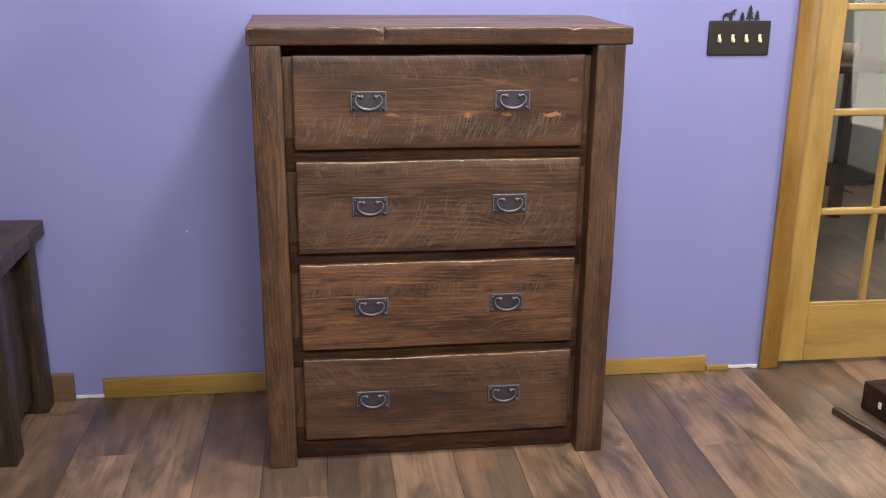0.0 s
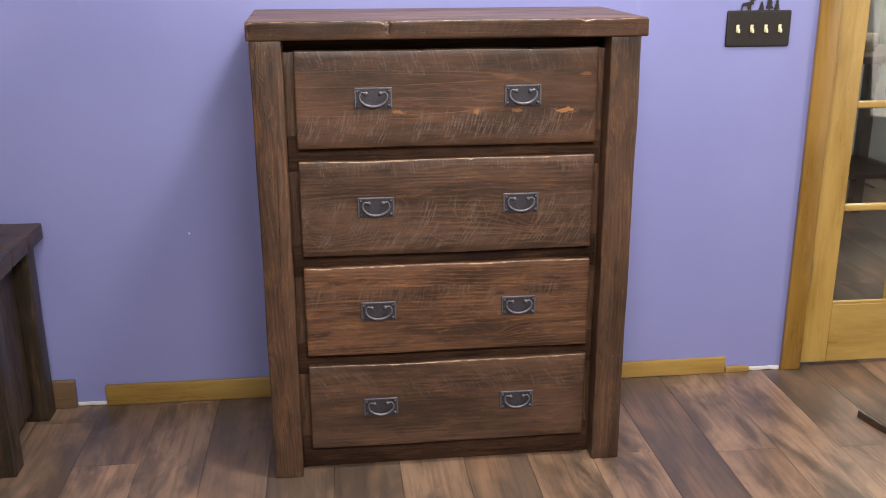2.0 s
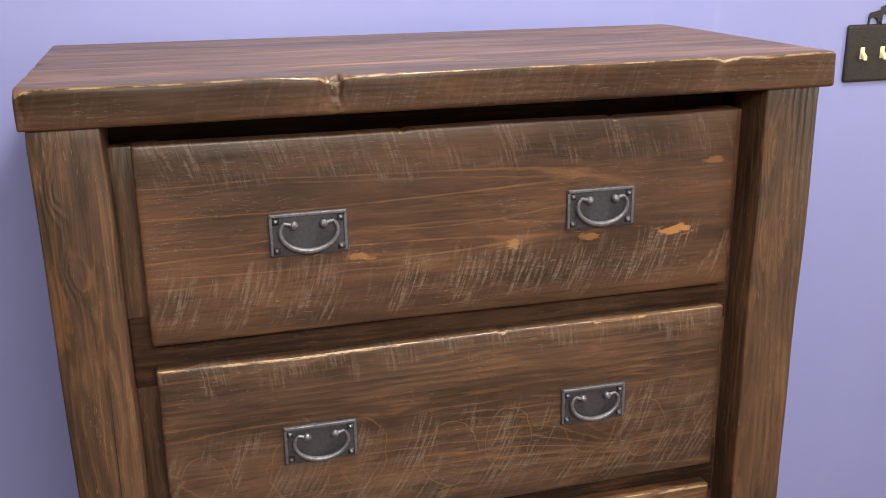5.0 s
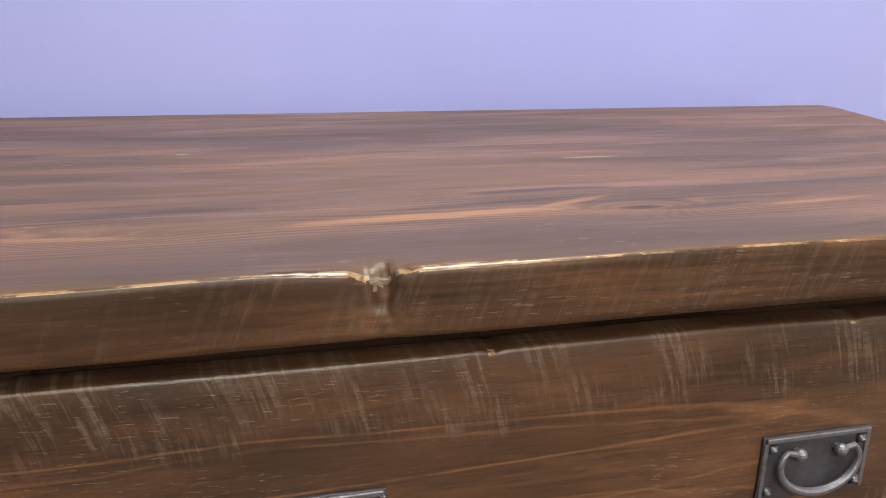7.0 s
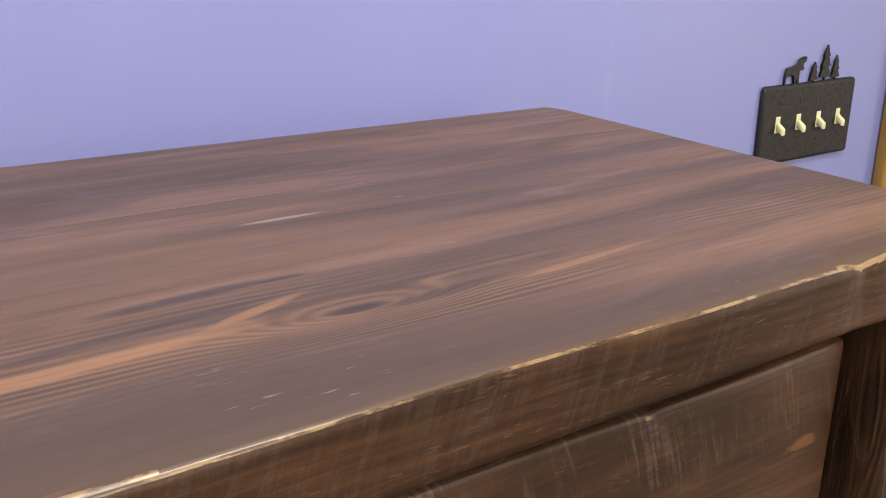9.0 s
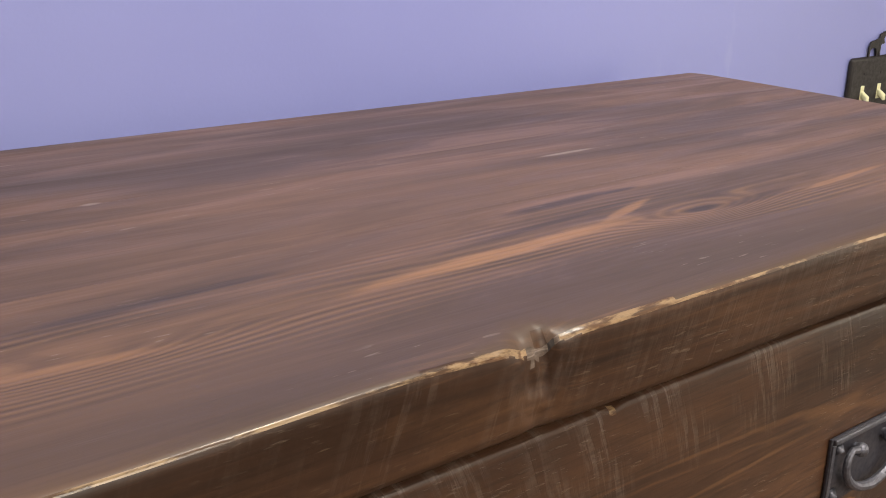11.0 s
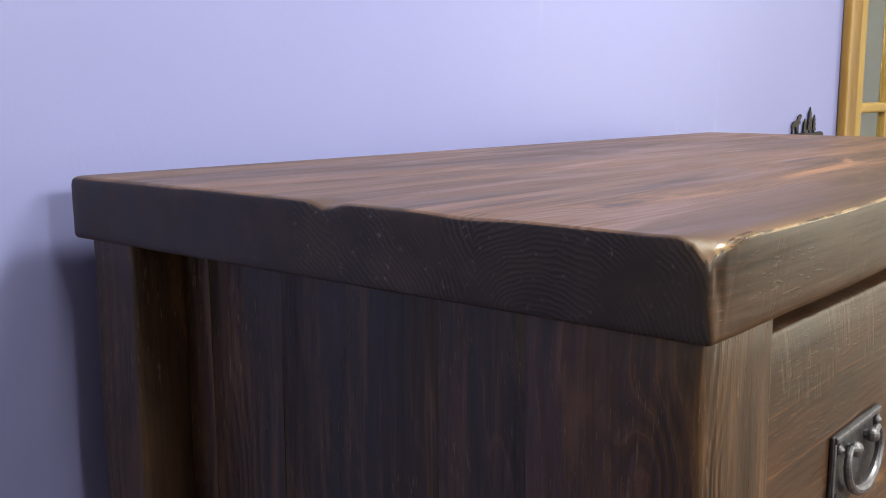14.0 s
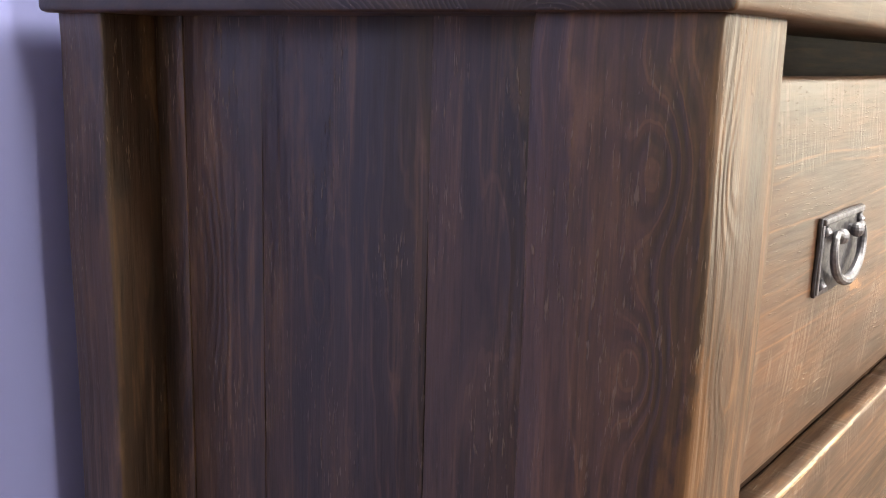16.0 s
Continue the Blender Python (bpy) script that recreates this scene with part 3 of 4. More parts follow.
tagged(part("trim_east", block((1.162, WALL_Y - 0.006, 0.001), (1.277, WALL_Y - 0.001, 0.014), 0.002, (10, 1, 1), wavy(6, 0.005, 30)), caulk),
       "white strip of bare plaster with a ragged edge", "trim", kind="structure")


def door():
    d = thing("door_1", ((DOOR_X0 + DOOR_X1) / 2, WALL_Y + 0.02, 0), "closed golden pine french door with small glass panes", "door", kind="structure")
    inv = Matrix.Translation(-d.location)

    def piece(name, lo, hi, mat, label="", r=0.004, parent=d, cuts=(1, 1, 1)):
        bm = block(lo, hi, r, cuts)
        bm.transform(inv)
        return part(name, bm, mat, parent, label)

    y0, y1 = WALL_Y + 0.002, WALL_Y + 0.04
    x0, x1 = DOOR_X0 + 0.003, DOOR_X1 - 0.003
    sw = 0.1
    piece("stile", (x0, y0, 0.016), (x0 + sw, y1, DOOR_TOP), pine_up)
    piece("stile", (x1 - sw, y0, 0.016), (x1, y1, DOOR_TOP), pine_up)
    piece("bottom_rail", (x0 + sw, y0 + 0.001, 0.016), (x1 - sw, y1 - 0.001, 0.235), pine_across)
    piece("top_rail", (x0 + sw, y0 + 0.001, 1.99), (x1 - sw, y1 - 0.001, DOOR_TOP), pine_across)
    rows = [0.235, 0.588, 0.944, 1.3, 1.645, 1.99]
    cols = [x0 + sw, x0 + sw + 0.2133, x0 + sw + 0.4266, x1 - sw]
    for z in rows[1:-1]:
        piece("muntin", (cols[0], y0 + 0.004, z - 0.012), (cols[-1], y1 - 0.004, z + 0.012), pine_across, r=0.007)
    for x in cols[1:-1]:
        piece("muntin", (x - 0.012, y0 + 0.007, rows[0]), (x + 0.012, y1 - 0.007, rows[-1]), pine_up, r=0.007)
    for z, zz in zip(rows, rows[1:]):
        for x, xx in zip(cols, cols[1:]):
            piece("pane", (x + 0.004, y0 + 0.016, z + 0.004), (xx - 0.004, y0 + 0.02, zz - 0.004), glass, "clear glass pane", 0.0008).visible_shadow = False
    piece("glazing_bead", (cols[0], y0 + 0.003, rows[0] - 0.004), (cols[-1], y0 + 0.014, rows[0] + 0.012), pine_across, r=0.005)
    for z in (1.13, 0.36, 1.85):
        bm = bmesh.new()
        tube(bm, [(x0 - 0.001, y0 - 0.007, z - 0.045), (x0 - 0.001, y0 - 0.007, z + 0.045)], 0.006, 8)
        ball(bm, (x0 - 0.001, y0 - 0.007, z + 0.047), 0.006)
        rounded(bm, (x0, y0 - 0.003, z - 0.04), (x0 + 0.01, y0 + 0.0, z + 0.04), 0.001)
        bm.transform(inv)
        part("hinge", bm, brass, d, "worn brass hinge")
    bm = ball(bmesh.new(), (x1 - 0.06, y0 - 0.05, 0.95), 0.028)
    tube(bm, [(x1 - 0.06, y0, 0.95), (x1 - 0.06, y0 - 0.045, 0.95)], 0.012)
    bm.transform(inv)
    part("door_knob", bm, brass, d, "worn brass knob")


door()
for name, lo, hi in (("trim_door_west", (1.278, WALL_Y - 0.02, 0.0), (DOOR_X0 - 0.002, WALL_Y - 0.001, DOOR_TOP + 0.08)),
                     ("trim_door_east", (DOOR_X1 + 0.002, WALL_Y - 0.02, 0.0), (DOOR_X1 + 0.078, WALL_Y - 0.001, DOOR_TOP + 0.08)),
                     ("trim_door_top", (DOOR_X0 - 0.001, WALL_Y - 0.02, DOOR_TOP + 0.006), (DOOR_X1 + 0.001, WALL_Y - 0.001, DOOR_TOP + 0.08))):
    tagged(part(name, block(lo, hi, 0.005, (1, 1, 12), wavy(7, 0.001, 5)), pine_trim), "amber stained pine door casing", "trim", kind="structure")
for name, x in (("trim_jamb_west", DOOR_X0 - 0.03), ("trim_jamb_east", DOOR_X1 + 0.001)):
    tagged(part(name, block((x, WALL_Y + 0.001, 0), (x + 0.029, WALL_Y + 0.13, DOOR_TOP + 0.028), 0.002), pine_trim), "amber stained pine door jamb", "trim", kind="structure")


# ---- the chest of drawers ----
SLAB_LO, SLAB_HI = Vector((-0.497, -0.028, 1.228)), Vector((0.537, 0.488, 1.2747))
chest = thing("chest_of_drawers", (0, 0, 0), "dark-stained rough-sawn timber chest with four drawers", "chest of drawers")


def chest_part(name, bm, mat, label="", parent=None):
    bm.transform(Matrix.Translation(-chest.location))
    return part(name, bm, mat, parent or chest, label)


# Wood textures read places in the chest's own coordinates, so parts keep their origin at its base.
def slab_bend(p):
    """Dents, chips and a wavy front on the top's edges."""
    q = p.copy()
    front = max(0.0, 1 - (p.y - SLAB_LO.y) / 0.035)
    high = max(0.0, (p.z - SLAB_LO.z) / 0.043)
    q.z += high * front * 0.0016 * noise.noise(Vector((p.x * 7, 3.1, 0)))
    q.z += 0.001 * high * (p.y - SLAB_LO.y) / 0.516
    q.y += 0.0016 * front * noise.noise(Vector((p.x * 9, 0.5, p.z * 20)))
    q.y -= 0.016 * (p.x - SLAB_LO.x) * max(0.0, (p.y - 0.3) / 0.188)
    lip = max(0.0, 1 - (p.y - SLAB_LO.y) / 0.015)
    for x, wide, deep in ((-0.138, 0.0125, 0.0125), (-0.165, 0.03, 0.003), (0.372, 0.014, 0.007), (-0.11, 0.05, 0.002), (0.44, 0.05, 0.003), (-0.494, 0.026, 0.009)):
        k = math.exp(-((p.x - x) / wide) ** 2) * lip
        ragged = 0.85 + (0.5 if x == -0.138 else 0.12) * noise.noise(Vector((p.x * 160, p.y * 90, p.z * 60)))
        q.z -= deep * k * high * ragged
        q.y += 0.55 * deep * k * (0.35 + 0.65 * high) * ragged
    for x, end in ((SLAB_LO.x, -1), (SLAB_HI.x, 1)):
        close = max(0.0, 1 - abs(p.x - x) / 0.02)
        for y, wide, deep in ((0.212, 0.01, 0.0045), (0.11, 0.02, 0.0015)):
            if end < 0:
                q.z -= deep * close * high * math.exp(-((p.y - y) / wide) ** 2)
        if end < 0:
            q.x += close * (0.008 - 0.029 * (p.y - SLAB_LO.y))
            q.z -= 0.006 * max(0.0, 1 - abs(p.x - x) / 0.012) * max(0.0, 1 - (p.y - SLAB_LO.y) / 0.016) * high
        if end > 0:
            q.x += close * (0.026 * (p.y - SLAB_LO.y) - 0.016 * max(0.0, (p.y - SLAB_HI.y + 0.035) / 0.035) ** 2)
        q.x += 0.0015 * close * noise.noise(Vector((p.y * 14, p.z * 20, end)))
    return q


def slab_paint(c, n):
    """0 upper face, 1 front edge, 2 cut ends, 3 worn arris with its highlight painted in, 4 torn notch."""
    if abs(n.x) > 0.75:
        return 2
    if abs(c.x + 0.138) < 0.013 * max(0.0, 1 - (SLAB_HI.z - c.z) / 0.02) + 0.004 * noise.noise(c * 190) and c.y < SLAB_LO.y + 0.01 and c.z > SLAB_HI.z - 0.015:
        return 4
    if c.z > SLAB_HI.z - 0.014 and c.y < SLAB_LO.y + 0.008 and 0.42 < n.z < 0.9 and n.y < -0.3 and c.x > SLAB_LO.x + 0.016:
        return 3
    return 0 if n.z > 0.5 else 1


r = ((0.004, 0.004), (0.0042, 0.005), (0.0042, 0.006))
bm = block(SLAB_LO, SLAB_HI, r, (460, 64, 10), slab_bend, slab_paint)
chest_part("top", bm, [wood_top, wood_edge, wood_end, wood_worn_glint, wood_torn], "thick plank top with worn, chipped front edge")

POST_TOP = SLAB_LO.z + 0.003
for name, x0, x1, y0, y1, s in (("front_post", -0.482, -0.403, -0.02, 0.077, 1), ("front_post", 0.441, 0.522, -0.02, 0.077, 2),
                                ("back_post", -0.492, -0.41, 0.426, 0.482, 3), ("back_post", 0.442, 0.521, 0.426, 0.482, 4)):
    bm = block((x0, y0, 0.0), (x1, y1, POST_TOP), 0.004, (3, 3, 60), lambda p, s=s: wavy(s, 0.0022, 6)(p) if 0.01 < p.z < POST_TOP - 0.01 else p)
    # back posts are dark brown; panel wood also paints in their inner faces' shade
    chest_part(name, bm, wood_post if name == "front_post" else wood_panel)

PANEL_W = -0.448
# side panels of upright boards between the posts
for x0, x1, s in ((PANEL_W, PANEL_W + 0.018, 0), (0.472, 0.49, 1)):
    cuts = (0.0775, 0.165, 0.311, 0.393, 0.4255)
    for k, (a, b) in enumerate(zip(cuts, cuts[1:])):
        shift = 0.0006 * ((k * 7 + s) % 3 - 1)
        chest_part("panel_board", block((x0 + shift, a + 0.0001, 0.05), (x1 + shift, b - 0.0001, POST_TOP), 0.0007, (1, 2, 30), wavy(10 + k + 7 * s, 0.0008, 8)), wood_panel)
chest_part("back_panel", block((-0.409, 0.452, 0.05), (0.441, 0.464, POST_TOP), 0.002), wood_panel)

# the recessed front frame
FRAME_Y0, FRAME_Y1 = 0.034, 0.056
FACE_Y = 0.008
DRAWERS = ((0.947, 1.199), (0.652, 0.913), (0.36, 0.619), (0.072, 0.328))
HANDLE_Z = (1.0775, 0.786, 0.489, 0.197)
chest_part("stile", block((-0.408, FRAME_Y0 + 0.004, 0.004), (-0.347, FRAME_Y1 + 0.02, 1.194), 0.002, (1, 1, 20), wavy(31, 0.0008, 6)), wood_post)
chest_part("stile", block((0.39, FRAME_Y0 + 0.004, 0.004), (0.443, FRAME_Y1 + 0.02, 1.194), 0.002, (1, 1, 20), wavy(32, 0.0008, 6)), wood_post)
edges = [POST_TOP] + [z for d in DRAWERS for z in (d[1] - 0.03, d[0] + 0.03)] + [0.002]
for hi_z, lo_z in zip(edges[::2], edges[1::2]):
    back = 0.045 if hi_z > 1.2 else 0.0
    chest_part("rail", block((-0.4025, FRAME_Y0 + back, lo_z), (0.4385, FRAME_Y0 + 0.022 + back, hi_z), 0.002, (12, 1, 1), wavy(40 + lo_z, 0.001, 8)), wood_rail)


def drawer_front(k, z0, z1):
    lo, hi = Vector((-0.376, FACE_Y, z0)), Vector((0.4185, FACE_Y + 0.0255, z1))
    chips = {0: ((-0.053, 0.005, 0.002), (0.235, 0.005, 0.002)), 1: ((0.08, 0.006, 0.002), (-0.2, 0.05, 0.0015)), 2: ((0.12, 0.05, 0.002), (-0.32, 0.02, 0.002)), 3: ((-0.1, 0.1, 0.002),)}[k]

    def bend(p):
        q = wavy(50 + k, 0.0009, 4.5)(p)
        high = max(0.0, 1 - (hi.z - p.z) / 0.03)
        low = max(0.0, 1 - (p.z - lo.z) / 0.03)
        q.z += high * 0.002 * noise.noise(Vector((p.x * 4.5, k * 5.0, 0.3))) + low * 0.002 * noise.noise(Vector((p.x * 4, k * 5.0, 8.3)))
        for x, wide, deep in chips:
            q.z -= deep * high * math.exp(-((p.x - x) / wide) ** 2)
        return q

    def paint(c, n):
        # upper arris: wear, and on the lower drawers a painted highlight line
        if c.z > hi.z - 0.006 and 0.3 < n.z < 0.95 and c.y < lo.y + 0.006:
            return 1 if noise.noise(Vector((c.x * 7, c.y * 30, k * 3.3))) > (0.6 if k == 0 else -0.6) or any(abs(c.x - x) < 0.6 * wide and wide < 0.01 for x, wide, deep in chips) else 0
        return 0

    bm = block(lo, hi, 0.0042, (150, 1, 14), bend, paint)
    front = chest_part("drawer_front", bm, [wood_drawer[k], wood_worn_glint])
    for x0 in (-0.225, 0.168):
        handle(front, x0, HANDLE_Z[k])
    box = block((-0.335, FACE_Y + 0.0265, z0 + 0.035), (0.375, 0.38, z1 - 0.035), 0.003)
    chest_part("drawer_box", box, wood_rail, parent=front)


def handle(parent, x0, zc):
    """A back plate with turned-up rim and four stud heads, and a drooping bail between two ball knobs."""
    w, h = 0.0985, 0.0555

    def handle_part(name, bm, mat, parent, label):
        bm.transform(Matrix.Translation((0, FACE_Y, 0)))
        return chest_part(name, bm, mat, label, parent)

    bm = bmesh.new()
    rounded(bm, (x0, -0.003, zc - h / 2), (x0 + w, -0.0002, zc + h / 2), 0.0008, (8, 1, 6), wavy(x0 * 9 + zc, 0.0007, 90))
    handle_part("back_plate", bm, iron_plate, parent=parent, label="dark iron back plate")
    bm = bmesh.new()
    rounded(bm, (x0 + 0.002, -0.0055, zc + h / 2 - 0.005), (x0 + w - 0.002, -0.002, zc + h / 2 - 0.0005), 0.0012, (6, 1, 1))
    rounded(bm, (x0 + 0.001, -0.0042, zc - h / 2 + 0.002), (x0 + 0.005, -0.002, zc + h / 2 - 0.005), 0.0008)
    rounded(bm, (x0 + w - 0.005, -0.0042, zc - h / 2 + 0.002), (x0 + w - 0.001, -0.002, zc + h / 2 - 0.005), 0.0008)
    handle_part("rim", bm, iron_bail, parent=parent, label="raised pewter rim")
    for sx in (0.009, w - 0.009):
        for sz in (-h / 2 + 0.008, h / 2 - 0.01):
            bm = bmesh.new()
            bmesh.ops.create_cone(bm, segments=4, radius1=0.0062, radius2=0.0004, depth=0.005, cap_ends=True,
                                  matrix=Matrix.Translation((x0 + sx, -0.0055, zc + sz)) @ pose(0, 0, 0, 90, 0, 0) @ pose(0, 0, 0, 0, 0, 45))
            handle_part("stud", bm, iron_bail, parent=parent, label="pewter stud head")
    bm = bmesh.new()
    cx, cz = x0 + w / 2, zc + 0.0045
    pts, rad = [(cx - 0.0195, -0.0085, cz + 0.0085)], [0.003]
    for i in range(25):
        a = math.radians(-212 + 244 * i / 24)
        u = abs(i - 12) / 12
        pts.append((cx + 0.0358 * math.cos(a), -0.0085 - 0.002 * (1 - u), cz + (0.0255 if math.sin(a) < 0 else 0.021) * math.sin(a)))
        rad.append(0.0039 - 0.0015 * u)
    pts.append((cx + 0.0195, -0.0085, cz + 0.0085))
    rad.append(0.003)
    tube(bm, pts, rad, 10)
    for sgn in (-1, 1):
        ball(bm, (cx + sgn * 0.0185, -0.0085, cz + 0.008), 0.0056, (1, 0.9, 1), 12, 8)
        tube(bm, [(cx + sgn * 0.0185, -0.001, cz + 0.008), (cx + sgn * 0.0185, -0.01, cz + 0.008)], 0.004, 8)
    handle_part("bail", bm, iron_bail, parent=parent, label="brushed pewter bail pull with ball ends")


for k, (z0, z1) in enumerate(DRAWERS):
    drawer_front(k, z0, z1)


# a long split in the post's front face and the small chips in the wall's paint
bm = prism([(-0.434, 0.62), (-0.431, 0.74), (-0.4298, 0.84), (-0.4285, 0.93), (-0.4306, 0.84), (-0.4322, 0.74)], -0.0216, -0.0185)
chest_part("split", bm, iron_black, "dark drying split in the post")
north = bpy.data.objects["wall_north_west"]
bm = ball(bmesh.new(), (-0.752, WALL_Y - 0.0005, 0.582), 0.0032, (1, 0.3, 1.1))
part("paint_chip", bm, caulk, north, "white paint chip")

# ---- switch plate ----
def switch_plate():
    x0, x1, z0, z1, y = 0.973, 1.187, 1.142, 1.256, WALL_Y - 0.0015
    s = thing("switch_plate", ((x0 + x1) / 2, y, z0), "dark bronze four-gang light switch plate with forest cut-out", "switch plate")
    inv = Matrix.Translation(-s.location)

    def add(name, bm, mat, label="", parent=s):
        bm.transform(inv)
        return part(name, bm, mat, parent, label)

    add("plate", block((x0, y - 0.007, z0), (x1, y, z1), ((0.006, 0.006), (0.0055, 0.001), (0.006, 0.006)), (4, 1, 3)), bronze)
    for k in range(4):
        x = x0 + 0.037 + 0.0467 * k
        zc = (z0 + z1) / 2 + 0.001
        bm = block((x - 0.0052, y - 0.0075, zc - 0.012), (x + 0.0052, y - 0.0055, zc + 0.012), 0.001)
        sw = add("switch_slot", bm, ivory, "ivory switch slot")
        bm = block((x - 0.0042, y - 0.019, zc - 0.006), (x + 0.0042, y - 0.007, zc + 0.004), 0.002, bend=lambda p, y=y: p + Vector((0, 0, 0.7 * (p.y - y + 0.007))))
        add("toggle", bm, ivory, "ivory toggle pushed down", sw)
        for dz in (-0.03, 0.03):
            bm = ball(bmesh.new(), (x, y - 0.006, zc + dz), 0.0035, (1, 0.4, 1))
            add("screw", bm, iron_black)
    top = z1 - 0.002
    deer = [(0, 0), (0.0028, 0), (0.0042, 0.012), (0.009, 0.0155), (0.02, 0.0135), (0.0215, 0), (0.0243, 0), (0.0258, 0.0125), (0.0282, 0), (0.031, 0), (0.0305, 0.017),
            (0.033, 0.0215), (0.0375, 0.0195), (0.0395, 0.0225), (0.0365, 0.0275), (0.0385, 0.031), (0.0425, 0.0325), (0.0435, 0.0385), (0.041, 0.0355), (0.0395, 0.0395), (0.0375, 0.0355),
            (0.035, 0.039), (0.0338, 0.0345), (0.0305, 0.0375), (0.0298, 0.0335), (0.0265, 0.0355), (0.0278, 0.0305), (0.0245, 0.0285), (0.016, 0.0268), (0.0045, 0.0245), (0.0008, 0.0165)]
    add("animal_silhouette", prism([(x0 + 0.045 + 1.05 * a, top + b) for a, b in deer], y - 0.004, y - 0.001), bronze)
    for cx, h, w in ((1.085, 0.03, 0.02), (1.111, 0.053, 0.026), (1.136, 0.037, 0.02)):
        tree = [(-0.06, 0), (-0.06, 0.12)]
        for a, b in ((0.5, 0.14), (0.22, 0.42), (0.4, 0.42), (0.15, 0.68), (0.28, 0.68)):
            tree.append((-a, b))
        outline = [(cx + w * a, top + h * b) for a, b in tree] + [(cx, top + h)] + [(cx - w * a, top + h * b) for a, b in tree[::-1]]
        add("pine_silhouette", prism(outline, y - 0.004, y - 0.001), bronze)


switch_plate()


# ---- nightstand with a lamp ----
def nightstand():
    x0, x1, y0, y1, top = -1.86, -1.192, 0.05, 0.5, 0.642
    s = thing("nightstand", ((x0 + x1) / 2, (y0 + y1) / 2, 0), "dark-stained timber nightstand with open sides", "nightstand")
    inv = Matrix.Translation(-s.location)

    def add(name, bm, mat, label=""):
        bm.transform(inv)
        return part(name, bm, mat, s, label)

    cuts = (y0, 0.2, 0.35, y1)
    for k, (a, b) in enumerate(zip(cuts, cuts[1:])):
        bm = block((x0, a + 0.0004, top - 0.05), (x1, b - 0.0004, top), 0.003, (20, 3, 1), wavy(60 + k, 0.0025, 7))
        add("top_plank", bm, wood_stand)
    for a in (x0 + 0.03, x1 - 0.105):
        for b in (y0 + 0.025, y1 - 0.08):
            add("leg", block((a, b, 0), (a + 0.075, b + 0.07, top - 0.051), 0.004, (1, 1, 20), lambda p: wavy(a * 3, 0.0015, 8)(p) if p.z > 0.01 else p), wood_stand_leg)
    for a in (x0 + 0.07, x1 - 0.092):
        for k in range(3):
            b = y0 + 0.096 + k * 0.0863
            add("side_board", block((a, b, 0.05), (a + 0.02, b + 0.0855, top - 0.051), 0.002, (1, 1, 12), wavy(70 + k, 0.001, 8)), wood_stand_leg)
    add("front_board", block((x0 + 0.105, y0 + 0.04, 0.08), (x1 - 0.105, y0 + 0.065, top - 0.06), 0.003), wood_stand)


nightstand()


def table_lamp():
    x, y, z = -1.4, 0.3, 0.645
    s = thing("table_lamp", (x, y, z), "dark table lamp with cream cone shade on the nightstand", "table lamp")
    bm = bmesh.new()
    bmesh.ops.create_cone(bm, segments=28, radius1=0.112, radius2=0.108, depth=0.08, cap_ends=True, matrix=Matrix.Translation((0, 0, 0.041)))
    part("base", bm, iron_black, s)
    bm = tube(bmesh.new(), [(0, 0, 0.03), (0, 0, 0.12), (0, 0, 0.2), (0, 0, 0.52)], [0.022, 0.034, 0.018, 0.012], 14)
    part("stem", bm, iron_black, s)
    bm = bmesh.new()
    rings = []
    for r, h in ((0.167, 0.492), (0.09, 0.73), (0.087, 0.73), (0.164, 0.492)):
        rings.append([bm.verts.new((r * math.cos(a), r * math.sin(a), h)) for a in [2 * math.pi * k / 36 for k in range(36)]])
    for one, two in zip(rings, rings[1:] + rings[:1]):
        for k in range(36):
            bm.faces.new((one[k], one[(k + 1) % 36], two[(k + 1) % 36], two[k]))
    bmesh.ops.recalc_face_normals(bm, faces=bm.faces)
    part("shade", bm, linen, s, "cream fabric cone shade")


table_lamp()


def low_stand():
    s = thing("low_stand", (1.47, 0.1, 0), "dark low wooden stand lying on the floor", "stand")
    bm = block((-0.011, -0.42, 0.0), (0.011, 0.02, 0.024), 0.004, (1, 12, 1), wavy(80, 0.002, 9))
    bm.transform(pose(-0.095, 0.02, 0, 0, 0, 13))
    part("runner", bm, wood_stand, s)
    bm = block((0.0, -0.34, 0.0), (0.3, 0.07, 0.1), 0.005, (4, 4, 2), wavy(81, 0.002, 9))
    bm.transform(pose(0.02, 0.0, 0, 0, 0, 6))
    part("body", bm, wood_rail, s)
    bm = block((-0.002, -0.03, 0.04), (0.001, -0.016, 0.062), 0.0006)
    bm.transform(pose(0.0185, 0.0, 0, 0, 0, 6))
    part("tag", bm, caulk, s, "small pale tag")


low_stand()


def hall_table(x, y):
    s = thing("hall_table", (x, y, 0), "dark wooden table in the room behind the door", "table")
    part("tabletop", block((-0.5, -0.3, 0.9), (0.5, 0.3, 0.94), 0.006, (6, 2, 1), wavy(90, 0.002, 8)), wood_stand, s)
    for a in (-0.45, 0.39):
        for b in (-0.26, 0.2):
            part("leg", block((a, b, 0), (a + 0.06, b + 0.06, 0.899), 0.004), wood_stand_leg, s)
    part("shelf", block((-0.42, -0.22, 0.3), (0.42, 0.22, 0.325), 0.004), wood_stand, s)


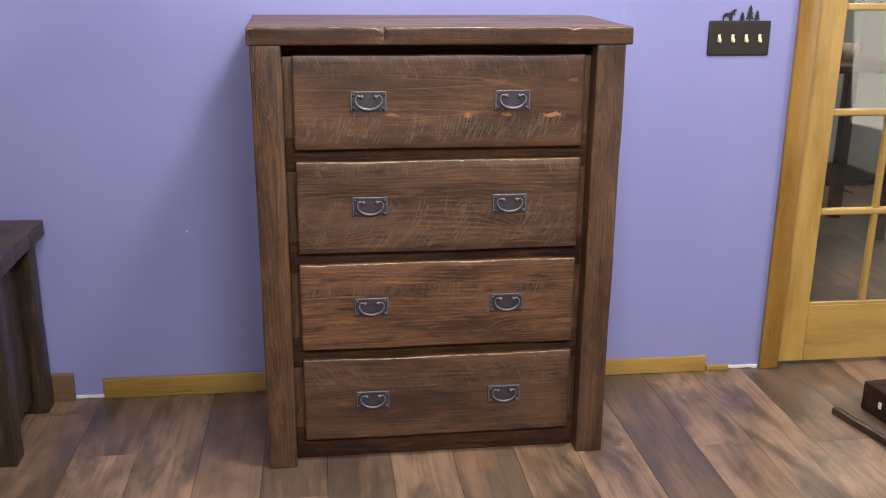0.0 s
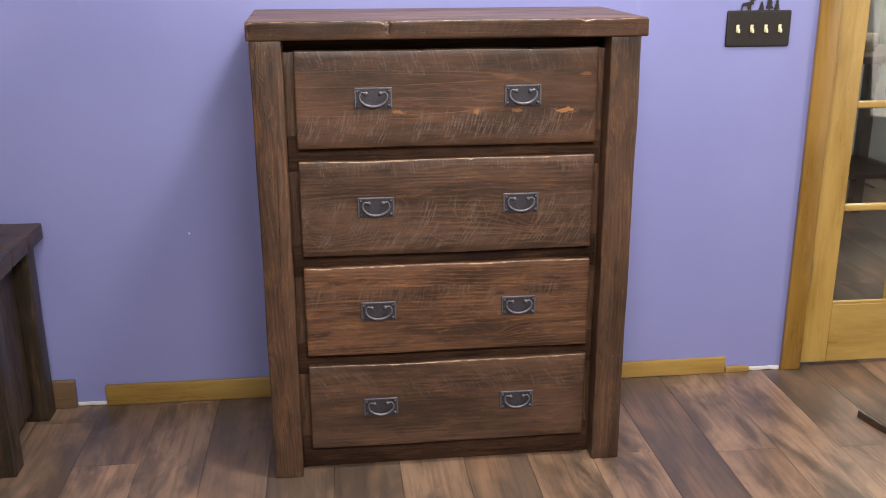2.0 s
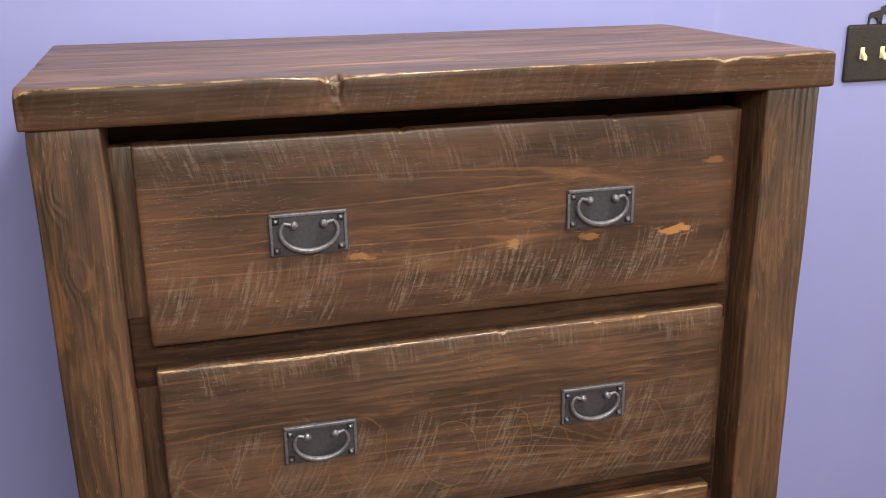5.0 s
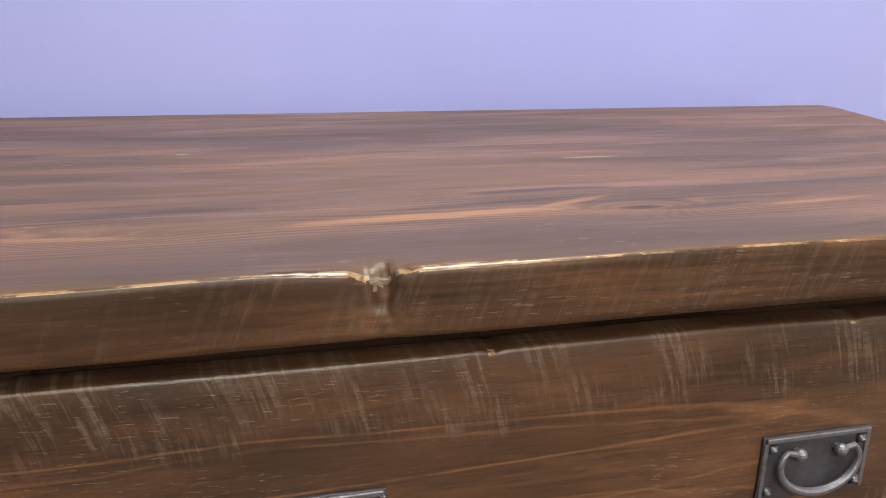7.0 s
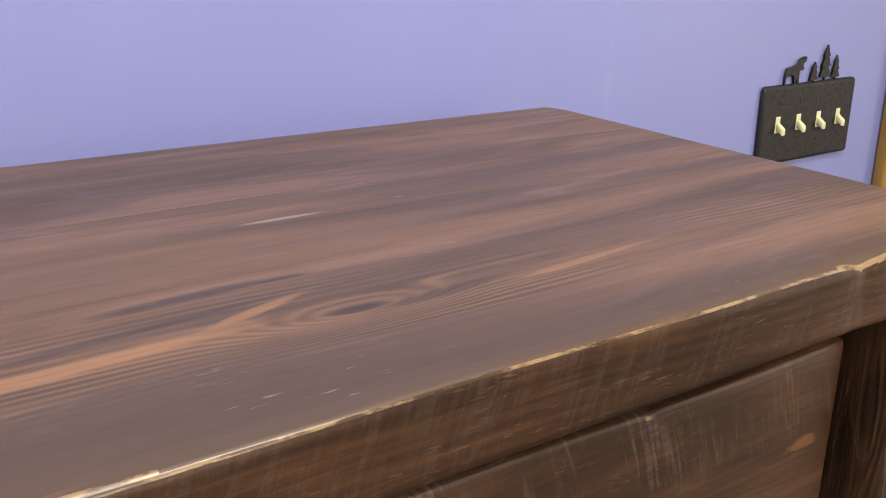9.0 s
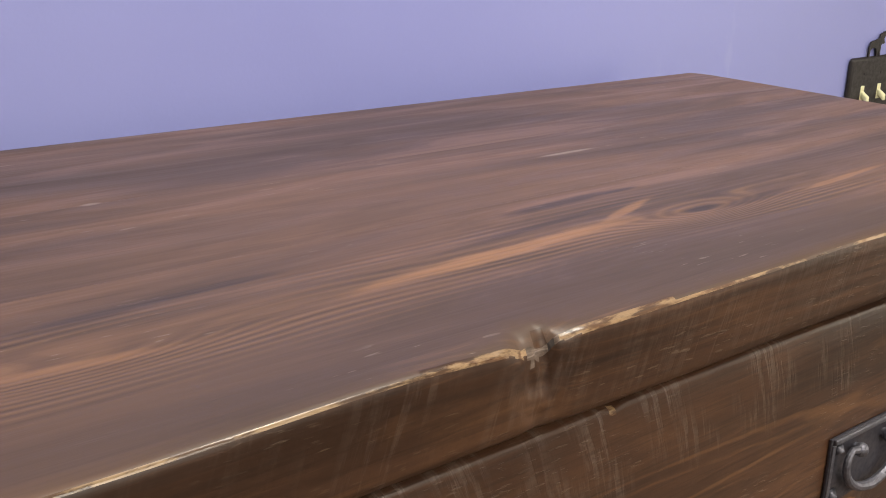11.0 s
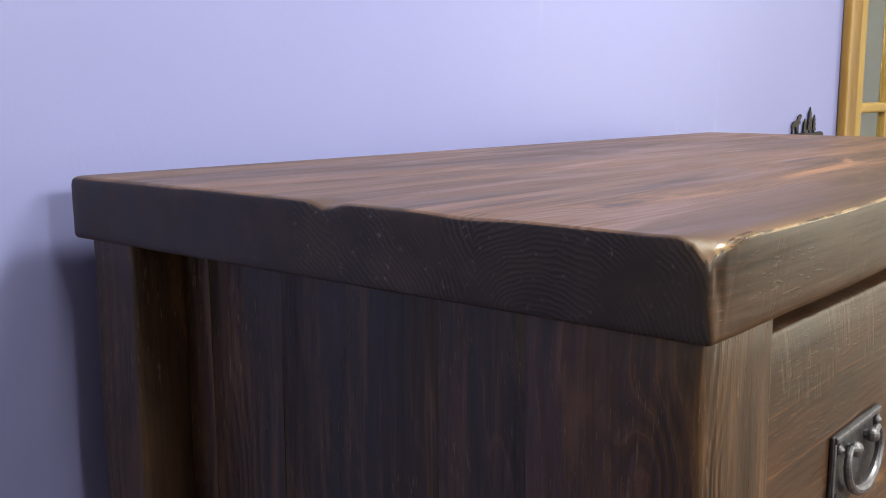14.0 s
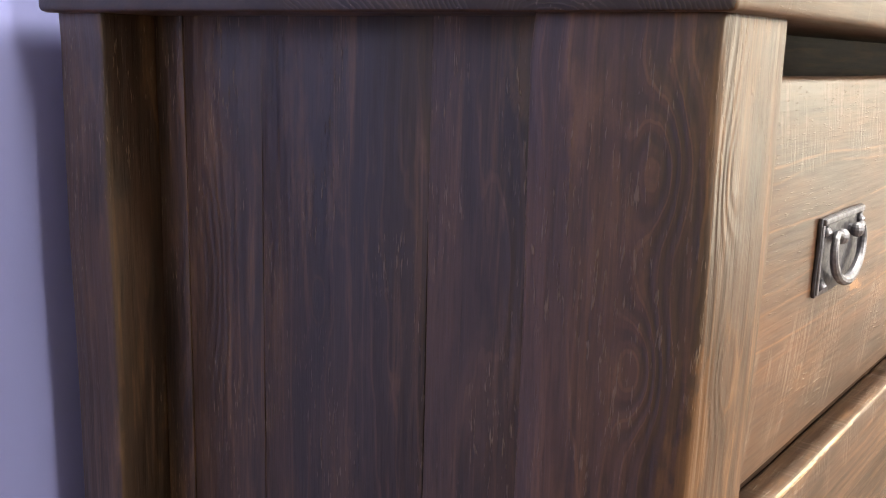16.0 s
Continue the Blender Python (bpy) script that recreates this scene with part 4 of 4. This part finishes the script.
def mug(x, y, z):
    s = thing("mug", (x, y, z), "small tan stoneware mug on the hall table", "mug", "mugs on the table")
    bm = bmesh.new()
    rings = [[bm.verts.new((r * math.cos(a), r * math.sin(a), h)) for a in [2 * math.pi * k / 18 for k in range(18)]] for r, h in ((0.034, 0), (0.038, 0.09), (0.035, 0.09), (0.031, 0.008))]
    for one, two in zip(rings, rings[1:]):
        for k in range(18):
            bm.faces.new((one[k], one[(k + 1) % 18], two[(k + 1) % 18], two[k]))
    bm.faces.new(rings[0][::-1])
    bm.faces.new(rings[-1])
    part("cup", bm, stoneware, s)
    part("ear", tube(bmesh.new(), [(0.036, 0, 0.075), (0.058, 0, 0.07), (0.06, 0, 0.035), (0.035, 0, 0.02)], 0.005), stoneware, s)


hall_table(2.25, 2.3)
for dx in (-0.3, -0.16, 0.02, 0.2):
    mug(2.25 + dx, 2.22, 0.942)


def framed_picture(x, z, w, h):
    s = thing("framed_picture", (x, 4.065, z), "dark framed picture on the grey wall", "picture")
    for name, lo, hi in (("frame_side", (-w / 2, -0.02, 0), (-w / 2 + 0.04, 0, h)), ("frame_side", (w / 2 - 0.04, -0.02, 0), (w / 2, 0, h)),
                         ("frame_rail", (-w / 2 + 0.04, -0.02, 0), (w / 2 - 0.04, 0, 0.04)), ("frame_rail", (-w / 2 + 0.04, -0.02, h - 0.04), (w / 2 - 0.04, 0, h))):
        part(name, block(lo, hi, 0.004), wood_rail, s)
    part("sheet", block((-w / 2 + 0.04, -0.01, 0.04), (w / 2 - 0.04, -0.004, h - 0.04), 0.001), old_paper, s)


framed_picture(2.75, 0.9, 0.7, 0.5)

# ---- floor planks ----
PLANK_W, PLANK_L = 0.1905, 1.28
base = bmesh.new()
rounded(base, (0.0004, 0.0003, -0.012), (PLANK_W - 0.0004, PLANK_L - 0.0003, 0.0), 0.001)
plank_mesh = bpy.data.meshes.new("plank")
base.to_mesh(plank_mesh)
base.free()
plank_mesh.materials.append(floor_laminate)
rng = random.Random(5)
for i in range(-19, 19):
    offset = rng.random() * PLANK_L
    for j in range(-4, 3):
        if not -4.62 < j * PLANK_L + offset - 0.2 < 4.19 - PLANK_L:
            continue
        plank = new("plank", plank_mesh)
        plank.parent = floor
        plank.location = (0.066 + i * PLANK_W, j * PLANK_L + offset - 0.2, 0.0)
